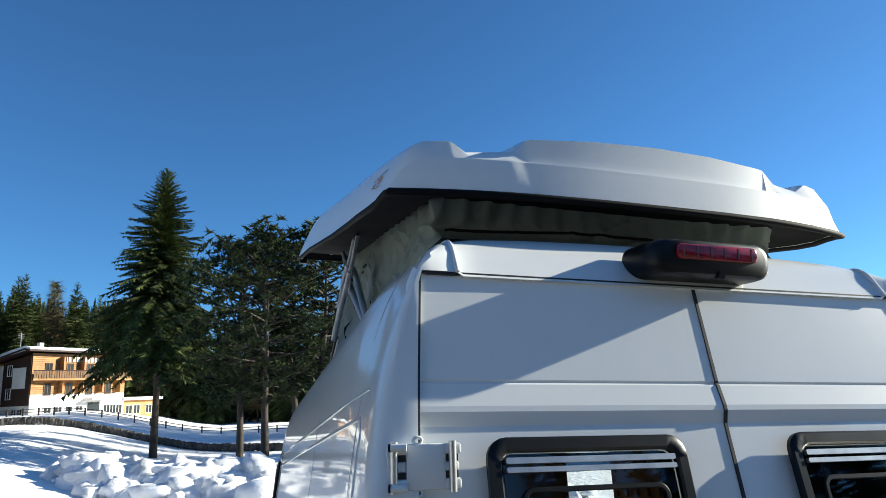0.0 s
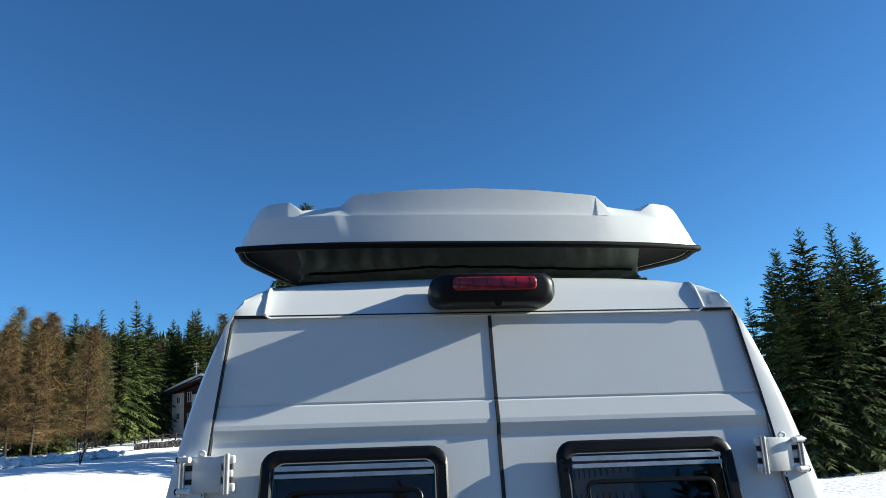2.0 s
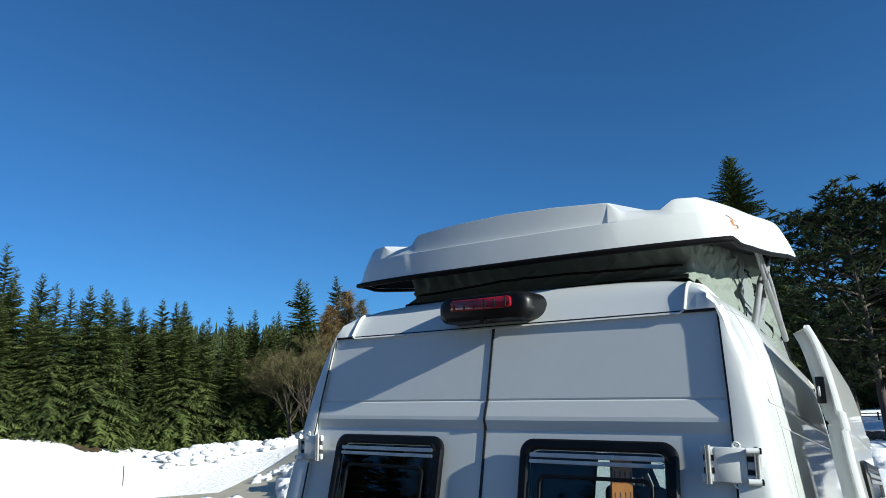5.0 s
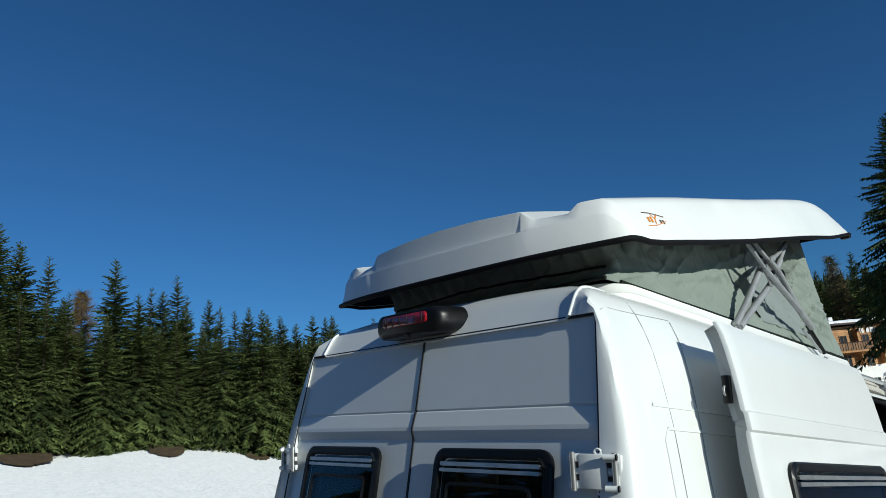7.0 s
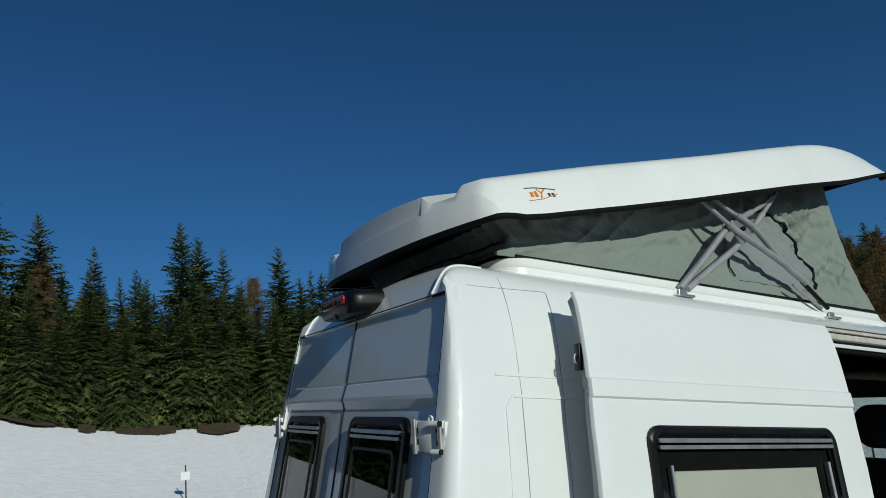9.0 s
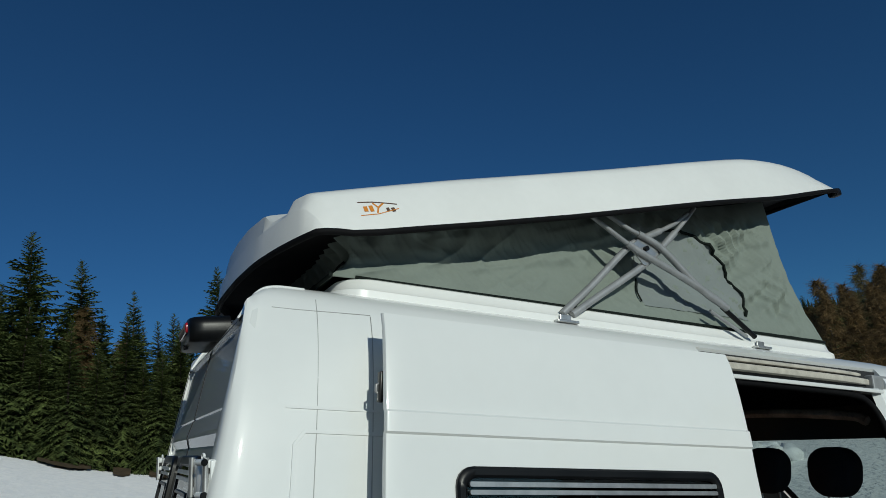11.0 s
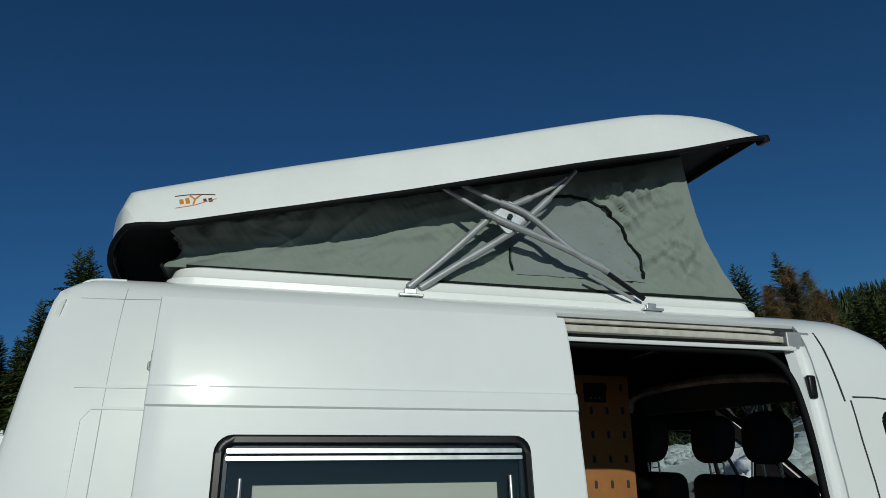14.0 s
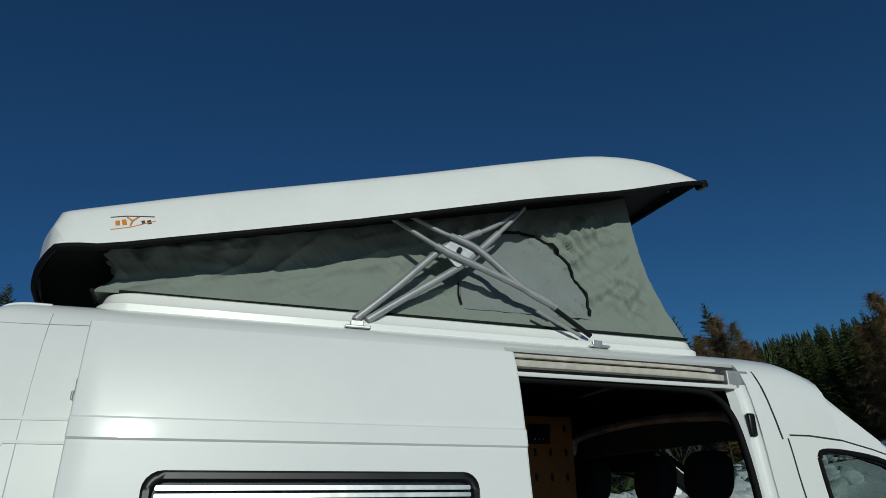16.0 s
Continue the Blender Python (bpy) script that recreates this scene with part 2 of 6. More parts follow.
# ---- ground ----
def height(x, y):
    """The ground's height: it falls away ahead and to the right of the van, then climbs to the woods."""
    left = table([(-60, -2.0), (0, 0.0), (4, 0.18), (10, -0.5), (18, -1.3), (30, -0.35), (62, 2.85), (85, 3.8)], -x)
    z = 3.2 * math.tanh((left - 0.126 * y) / 3.2)
    z += 3.4 * step(2, 22, -x) * step(6, 42, y)
    z += 1.4 * step(60, 95, y)
    z += 2.8 * step(-4, 14, -y) * step(20, 55, -x)
    r = math.hypot(x, y)
    west = -math.degrees(math.atan2(x, y)) if x < 0 else 0.0
    z += step(18, 55, r) * (1.0 * step(62, 72, west) * (1 - step(110, 130, west)) - 1.6 * step(41, 50, west) * (1 - step(56, 66, west)))
    z += 0.150 * max(0.0, min(r, 330.0) - 118) * step(-40, 60, y) * step(0, 50, -x)
    return z


def polar(az, dist):
    """A place on the ground at that bearing (degrees, clockwise from straight ahead) and distance from where the camera walks."""
    x0, y0 = (-0.3, -1.7) if az > -55 else (2.4, -0.8)
    x, y = x0 + dist * math.sin(radians(az)), y0 + dist * math.cos(radians(az))
    return Vector((x, y, height(x, y)))


def build_ground():
    bm = bmesh.new()
    radii = [0.0] + [0.8 * 1.085 ** k for k in range(108)]
    sides = 200
    rings = []
    for r in radii[1:]:
        ring = []
        for k in range(sides):
            a = 2 * math.pi * k / sides
            x, y = r * math.sin(a), r * math.cos(a)
            lump = 0.0
            if r > 5:
                v = Vector((x * 0.12, y * 0.12, 0))
                lump = (0.22 * noise.noise(v) + 0.10 * noise.noise(v * 3.1)) * step(16, 32, r)
            ring.append(bm.verts.new((x, y, height(x, y) + lump)))
        rings.append(ring)
    mid = bm.verts.new((0, 0, 0))
    for k in range(sides):
        bm.faces.new((mid, rings[0][k], rings[0][(k + 1) % sides]))
    for a, b in zip(rings, rings[1:]):
        for k in range(sides):
            bm.faces.new((a[k], b[k], b[(k + 1) % sides], a[(k + 1) % sides]))
    bmesh.ops.recalc_face_normals(bm, faces=bm.faces[:])
    ob = new("ground", mesh_of("ground", bm, SNOW, 180))
    tagged(ob, "sunlit snow field sloping gently up to the woods", "snow", kind="structure")


build_ground()


def damping_ground():
    """Unseen, trodden grit where the van stands, added dark to damp bounced light."""
    bm = bmesh.new()
    rings = []
    sides = 140
    for r in np.linspace(0.015, 1.0, 44):
        ring = []
        for k in range(sides):
            a = 2 * math.pi * k / sides
            q = r * (1 + 0.10 * noise.noise(Vector((3 * math.cos(a), 3 * math.sin(a), 4.0))) * r)
            x, y = 11 + 24 * q * math.cos(a), -15 + 24 * q * math.sin(a)
            ring.append(bm.verts.new((x, y, height(x, y) + (0.10 if r < 0.99 else -0.15))))
        rings.append(ring)
    for a, b in zip(rings, rings[1:]):
        for k in range(sides):
            bm.faces.new((a[k], b[k], b[(k + 1) % sides], a[(k + 1) % sides]))
    bm.faces.new(rings[0])
    bmesh.ops.recalc_face_normals(bm, faces=bm.faces[:])
    ob = new("pavement", mesh_of("pavement", bm, DARK_GRIT, 180))
    tagged(ob, "unseen gritted ground, added dark to damp light bounced onto the van", "parking place", kind="structure")


damping_ground()


from mathutils.bvhtree import BVHTree

# ---- the van ----
van = thing("camper_van", "white panel van camper with raised pop-up roof and open sliding door", "camper van", VAN)

# Half of the body's cross-section from the roof's middle to the sill: x, z
SECTION = [(0.0, 2.515), (0.25, 2.512), (0.50, 2.505), (0.66, 2.49), (0.722, 2.475), (0.742, 2.468), (0.775, 2.45), (0.81, 2.415), (0.836, 2.37), (0.866, 2.31), (0.895, 2.24),
           (0.922, 2.15), (0.945, 2.06), (0.958, 2.0), (0.975, 1.90), (0.998, 1.72), (1.015, 1.50), (1.022, 1.38), (1.022, 1.0), (1.015, 0.62), (0.985, 0.34)]


def door_edge(z):
    return table([(0.3, 0.82), (1.5, 0.875), (1.95, 0.862), (2.05, 0.857), (2.34, 0.838)], z)


def rear_y(z):
    """How far the rear stands at that height: it leans forward towards the roof."""
    return table([(0.3, -0.09), (1.4, -0.10), (1.9, -0.048), (2.05, -0.033), (2.34, 0.0), (2.6, 0.01)], z)


UPRIGHT = [(1.9, 0.0), (2.05, 0.012), (2.25, 0.035), (2.29, 0.042), (2.37, 0.047), (2.415, 0.038), (2.45, 0.025), (2.475, 0.010), (2.5, 0.0)]


def fuller(z, y):
    """By how much the upper flank stands out ahead of the tapered rear corner."""
    return table(UPRIGHT, z) * step(0.08, 0.46, y)


TOP = [(0, 1.0), (3.34, 1.0), (3.42, 0.995), (3.5, 0.982), (3.6, 0.952), (3.72, 0.892), (3.85, 0.815), (4.02, 0.705), (4.22, 0.585), (4.6, 0.345), (4.85, 0.18), (5.05, 0.10), (5.25, 0.02), (5.36, -0.15)]
WIDE = [(0, 1.0), (3.4, 1.0), (4.1, 0.985), (4.6, 0.97), (5.1, 0.92), (5.3, 0.86), (5.36, 0.80)]
STATIONS = [(0.035, 1.03), (-0.005, 1.0), (-0.004, 0.45), (0.002, 0.24), (0.016, 0.10), (0.04, 0.03), (0.075, 0.0), (0.15, 0.0), (0.22, 0.0), (0.30, 0.0), (0.38, 0), (0.48, 0), (0.9, 0), (1.4, 0), (1.78, 0), (1.90, 0), (2.2, 0), (2.7, 0), (3.12, 0), (3.26, 0), (3.42, 0), (3.5, 0),
            (3.6, 0), (3.72, 0), (3.85, 0), (4.02, 0), (4.22, 0), (4.6, 0), (4.85, 0), (5.05, 0), (5.25, 0), (5.36, 0)]


def body_point(k, y, q, inset):
    x, z = SECTION[k]
    x += fuller(z, y)
    if q:
        zd = min(z, 2.345)
        xd = min(x, door_edge(zd) + 0.007)
        x, z = lerp(x, xd, q), lerp(z, zd, q)
        if SECTION[k][0] < 0.73:
            z -= 0.012 * min(1, q * 2)
    up = table(TOP, y)
    if 3.34 < y < 4.7:
        # the cab's roof falls to the windscreen; the sides below keep their height
        knee = 1.05 + 1.26 * up
        if z > knee:
            z = knee + (z - knee) * 0.15 / (2.46 - knee)
    elif z > 1.2:
        z = 1.2 + (z - 1.2) * up if up > 0 else 1.2 + (z - 1.2) * 0.02 + up * 2.0
    x *= table(WIDE, y)
    if up < 0.94 and z > 1.25:
        x = min(x, 1.0 - (z - 1.25) * 0.20)
    if inset:
        x, z = x - min(inset, x * 0.1), z - inset * (1 if z > 2.2 else 0)
    yy = y + rear_y(z) * (1 - step(0.1, 1.2, y))
    if SECTION[k][0] < 0.80 and y < 0.35 and q <= 1:
        yy += 0.085 * (1 - q) * (1 - step(0.1, 0.35, y)) * table([(0.6, 1.0), (0.73, 0.7), (0.775, 0.4), (0.80, 0.2)], SECTION[k][0])
    return x, yy, z


def apply_cut(ob, cutters, angle=5.0):
    """Turns the modifiers into the mesh, keeps its edges crisp and takes the cutting shapes away."""
    deps = bpy.context.evaluated_depsgraph_get()
    deps.update()
    me = bpy.data.meshes.new_from_object(ob.evaluated_get(deps))
    ob.modifiers.clear()
    ob.data = me
    me.shade_smooth()
    me.set_sharp_from_angle(angle=radians(angle))
    for c in cutters:
        bpy.data.objects.remove(c)


def build_body():
    n = len(SECTION)
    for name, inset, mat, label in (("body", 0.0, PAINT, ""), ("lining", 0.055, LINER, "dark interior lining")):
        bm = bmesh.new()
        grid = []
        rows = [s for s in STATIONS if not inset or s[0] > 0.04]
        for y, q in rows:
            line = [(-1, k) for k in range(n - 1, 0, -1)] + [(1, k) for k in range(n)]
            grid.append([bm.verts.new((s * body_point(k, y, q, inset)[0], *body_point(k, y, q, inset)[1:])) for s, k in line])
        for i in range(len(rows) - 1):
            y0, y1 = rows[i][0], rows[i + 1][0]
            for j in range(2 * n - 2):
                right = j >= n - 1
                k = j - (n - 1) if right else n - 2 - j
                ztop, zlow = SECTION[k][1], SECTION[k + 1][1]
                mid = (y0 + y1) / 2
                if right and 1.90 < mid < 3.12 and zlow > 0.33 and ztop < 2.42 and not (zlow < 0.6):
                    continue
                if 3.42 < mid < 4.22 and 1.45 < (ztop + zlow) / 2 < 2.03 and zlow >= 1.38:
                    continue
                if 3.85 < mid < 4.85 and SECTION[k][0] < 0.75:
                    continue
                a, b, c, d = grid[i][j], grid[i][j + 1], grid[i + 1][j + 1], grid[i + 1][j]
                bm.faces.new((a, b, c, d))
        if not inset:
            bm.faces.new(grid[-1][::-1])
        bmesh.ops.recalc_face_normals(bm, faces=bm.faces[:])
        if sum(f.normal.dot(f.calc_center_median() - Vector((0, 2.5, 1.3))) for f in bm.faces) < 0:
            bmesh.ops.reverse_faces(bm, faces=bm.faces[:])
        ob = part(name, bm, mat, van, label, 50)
        if not inset:
            thick = ob.modifiers.new("sheet", "SOLIDIFY")
            thick.thickness, thick.offset = 0.025, -1
            apply_cut(ob, [], 32)
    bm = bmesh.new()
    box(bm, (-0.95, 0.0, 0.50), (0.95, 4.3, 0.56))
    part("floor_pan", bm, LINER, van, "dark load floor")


build_body()


def side_x(z, y=2.0):
    return table([(p[1], p[0]) for p in SECTION[::-1]], z) + fuller(z, y)


def strip(bm, points, normal_of, width, proud):
    """A thin flat band along the points, standing a little proud of the sheet."""
    pts = [Vector(p) for p in points]
    rows = []
    for k, p in enumerate(pts):
        d = (pts[min(k + 1, len(pts) - 1)] - pts[max(k - 1, 0)]).normalized()
        nrm = Vector(normal_of(p)).normalized()
        w = d.cross(nrm).normalized() * width / 2
        rows.append([bm.verts.new(p + w), bm.verts.new(p + w * 0.8 + nrm * proud), bm.verts.new(p - w * 0.8 + nrm * proud), bm.verts.new(p - w)])
    for a, b in zip(rows, rows[1:]):
        for i in range(3):
            bm.faces.new((a[i], a[i + 1], b[i + 1], b[i]))


def rear_window(cx, door):
    """A framed acrylic window: black rounded frame, silver blind rail, tinted pane."""
    zc, w, h = 1.655, 0.545, 0.52
    lean = math.degrees(math.atan2(0.052, 0.5))
    m = pose(cx, rear_y(zc) - 0.008, zc, 90 - lean, 0, 0)
    bm = bmesh.new()
    plate(bm, rounded(w, h, 0.05), 0.019, m, rounded(w - 0.070, h - 0.070, 0.032), 0.006)
    frame_part = part("window", bm, PLASTIC, door, "black framed acrylic window", 40)
    bm = bmesh.new()
    plate(bm, rounded(w - 0.072, h - 0.072, 0.032), 0.010, m @ pose(0, 0, 0.004))
    reveal = bmesh.new()
    plate(reveal, rounded(w - 0.076, h - 0.076, 0.03), 0.06, m @ pose(0, 0, -0.06), rounded(w - 0.09, h - 0.09, 0.025), 0.001)
    part("reveal", reveal, PLASTIC, frame_part, "black inner edge of the window")
    pane = part("pane", bm, TINTED, frame_part, "tinted acrylic pane")
    pane.visible_shadow = False
    bm = bmesh.new()
    for dy, hh in ((h / 2 - 0.055, 0.014), (h / 2 - 0.076, 0.012)):
        r = rounded(w - 0.085, hh, 0.004, 2)
        plate(bm, r, 0.012, m @ pose(0, dy, 0.010))
    part("blind_rail", bm, ALU, frame_part, "silver blind rail")
    bm = bmesh.new()
    o = rounded(w - 0.15, h - 0.17, 0.03)
    plate(bm, o, 0.008, m @ pose(0, -0.03, 0.012), rounded(w - 0.175, h - 0.195, 0.02), 0.002)
    part("pane_rim", bm, PLASTIC, frame_part)


def door_depth(z):
    """How far the rear doors lie behind the corner posts."""
    return table([(1.95, 0.0135), (1.99, 0.0125), (2.05, 0.0095)], z)


def swage(z):
    """How far the pressed band of the rear doors stands out."""
    return table([(1.944, 0.0), (1.978, 0.013), (1.992, 0.013), (2.046, 0.002), (2.052, -0.004), (2.058, 0.0)], z)


def rear_door(side):
    """One leaf of the rear doors, pressed with two swage lines."""
    bm = bmesh.new()
    zs = [0.42, 0.8, 1.2, 1.5, 1.60, 1.9, 1.944, 1.978, 1.992, 2.046, 2.052, 2.058, 2.2, 2.30, 2.337]
    stops = [0.0, 0.012, 0.12, 0.25, 0.4, 0.55, 0.7, 0.85, 1.0]
    cols = len(stops)
    rows = []
    for z in zs:
        out = door_edge(z)
        inner = 0.0035
        depth = swage(z)
        line = []
        for c in range(cols):
            s = stops[c]
            x = lerp(inner, out, s)
            bow = 0.004 * (1 - (x / 0.85) ** 2)
            y = rear_y(z) - bow + door_depth(z)
            y -= depth
            line.append(bm.verts.new((side * x, y, z)))
        rows.append(line)
    for a, b in zip(rows, rows[1:]):
        for c in range(cols - 1):
            bm.faces.new((a[c], a[c + 1], b[c + 1], b[c]))
    bmesh.ops.recalc_face_normals(bm, faces=bm.faces[:])
    if sum(f.normal.y for f in bm.faces) > 0:
        bmesh.ops.reverse_faces(bm, faces=bm.faces[:])
    door = part("rear_door", bm, PAINT, van, "", 5)
    thick = door.modifiers.new("sheet", "SOLIDIFY")
    thick.thickness, thick.offset = 0.03, -1
    cut = door.modifiers.new("opening", "BOOLEAN")
    cb = bmesh.new()
    cx = side * 0.437
    plate(cb, rounded(0.47, 0.445, 0.03), 0.4, pose(cx, 0.15, 1.655, 90, 0, 0))
    cutter = part("window_opening", cb, PAINT, door)
    cut.object, cut.operation = cutter, "DIFFERENCE"
    return door, cutter


def hinge(side, m):
    """A white-painted strap hinge folded round the corner post."""
    leaves = (((-0.058, -0.012, -0.050), (0.030, 0.006, 0.050)), ((-0.095, -0.010, 0.026), (-0.05, 0.006, 0.050)), ((-0.095, -0.010, -0.050), (-0.05, 0.006, -0.026)), ((-0.090, -0.009, -0.010), (-0.05, 0.004, 0.010)),
                 ((0.025, -0.012, 0.026), (0.066, 0.02, 0.050)), ((0.025, -0.012, -0.050), (0.066, 0.02, -0.026)), ((0.030, -0.006, -0.012), (0.062, 0.02, 0.012)), ((0.060, -0.004, -0.048), (0.074, 0.035, 0.048)))
    h = None
    for a, b in leaves:
        bm = bevelled_box((side * a[0], a[1], a[2]), (side * b[0], b[1], b[2]), 0.005, 2, m)
        if h is None:
            h = part("hinge", bm, PAINT, van, "white-painted steel strap hinge", 40)
        else:
            part("knuckle", bm, PAINT, h, "", 40)
    for dz in (-0.043, 0.043):
        bm = bmesh.new()
        tube(bm, [m @ Vector((side * 0.030, -0.026, dz)), m @ Vector((side * 0.066, -0.020, dz))], 0.009)
        part("knuckle", bm, PAINT, h, "", 40)
        bm = bmesh.new()
        tube(bm, [m @ Vector((side * 0.065, -0.0202, dz)), m @ Vector((side * 0.070, -0.0192, dz))], 0.0095)
        part("pin_end", bm, PLASTIC, h, "black pin end", 40)
    for x0, x1, z0, z1 in ((-0.088, -0.060, 0.0105, 0.0255), (-0.088, -0.060, -0.0255, -0.0105), (0.031, 0.055, 0.0125, 0.0255), (0.031, 0.055, -0.0255, -0.0125)):
        bm = bmesh.new()
        box(bm, (side * x0, -0.0075, z0), (side * x1, 0.004, z1), m)
        part("slot", bm, SEAM, h, "dark slot between the knuckles")
    for px in (-0.075, 0.058):
        bm = bmesh.new()
        tube(bm, [m @ Vector((side * px, -0.013, -0.055)), m @ Vector((side * px, -0.013, 0.055))], 0.009)
        part("hinge_pin", bm, ALU, h, "bare steel hinge pin", 40)
    for dz in (-0.056, 0.056):
        bm = bmesh.new()
        ring = [m @ Vector((side * 0.004 + 0.010 * math.cos(a), -0.004, dz + 0.008 * math.sin(a))) for a in np.linspace(0, 2 * math.pi, 13)]
        tube(bm, ring, 0.004, 6, False)
        part("hinge_eye", bm, PAINT, h, "", 60)


def build_rear():
    made = [rear_door(s) for s in (-1, 1)]
    for door, cutter in made:
        apply_cut(door, [cutter])
    for (door, _), s in zip(made, (-1, 1)):
        rear_window(s * 0.437, door)
        hinge(s, pose(s * 0.872, rear_y(1.855) - 0.012, 1.855, 6, 0, s * 10))
    # dark joints round the doors
    bm = bmesh.new()
    top = [(x, rear_y(2.341) + 0.001, 2.341) for x in np.linspace(-0.838, 0.838, 15)]
    strip(bm, top, lambda p: (0, -1, 0.1), 0.009, 0.003)
    for s in (-1, 1):
        strip(bm, [(s * (door_edge(z) + 0.004), rear_y(z) - 0.001, z) for z in (0.45, 1.0, 1.5, 1.75, 1.95, 2.05, 2.2, 2.335)], lambda p: (0, -1, 0.1), 0.008, 0.003)
    box(bm, (-0.0045, -0.05, 0.45), (0.0045, 0.04, 1.6))
    part("door_joint", bm, SEAM, van, "dark rubber joint round the rear doors")
    bm = bmesh.new()
    strip(bm, [(0, rear_y(z) + door_depth(z) - swage(z) - 0.0045, z) for z in (0.45, 1.0, 1.5, 1.9, 1.944, 1.978, 1.992, 2.046, 2.052, 2.058, 2.2, 2.336)], lambda p: (0, -1, 0.1), 0.012, 0.003)
    part("middle_joint", bm, SEAM, van, "dark joint between the rear doors")
    # third brake lamp with camera housing
    m = pose(0.005, -0.055, 2.400, 8, 0, 0)
    bm = bmesh.new()
    o = rounded(0.415, 0.104, 0.042, 6)
    loops = []
    for dep, grow in ((-0.10, 0.0), (0.0, 0.0), (0.035, -0.006), (0.052, -0.022), (0.058, -0.04)):
        loops.append([bm.verts.new(m @ Vector((x + grow * (1 if x > 0 else -1), -dep, y * (1 + grow * 3)))) for x, y in o])
    for a, b in zip(loops, loops[1:]):
        for i in range(len(o)):
            bm.faces.new((a[i], a[(i + 1) % len(o)], b[(i + 1) % len(o)], b[i]))
    bm.faces.new(loops[-1])
    bmesh.ops.recalc_face_normals(bm, faces=bm.faces[:])
    lamp_part = part("brake_lamp", bm, PLASTIC, van, "black third brake lamp housing with reversing camera", 50)
    bm = bmesh.new()
    plate(bm, rounded(0.270, 0.044, 0.014, 4), 0.012, m @ pose(0.002, -0.055, 0.014, 90, 0, 0), None, 0.003)
    lens = part("red_lens", bm, RED, lamp_part, "ribbed red lens", 40)
    for k in range(6):
        bm = bmesh.new()
        bx = -0.115 + k * 0.046
        box(bm, (bx - 0.002, -0.069, -0.003), (bx + 0.002, -0.066, 0.031), m)
        part("lens_rib", bm, SEAM, lens)
    bm = bmesh.new()
    tube(bm, [m @ Vector((0.01, -0.045, -0.048)), m @ Vector((0.01, -0.064, -0.050))], 0.011)
    part("camera_eye", bm, PLASTIC, lamp_part)


build_rear()
DOOR_OUT = 0.160


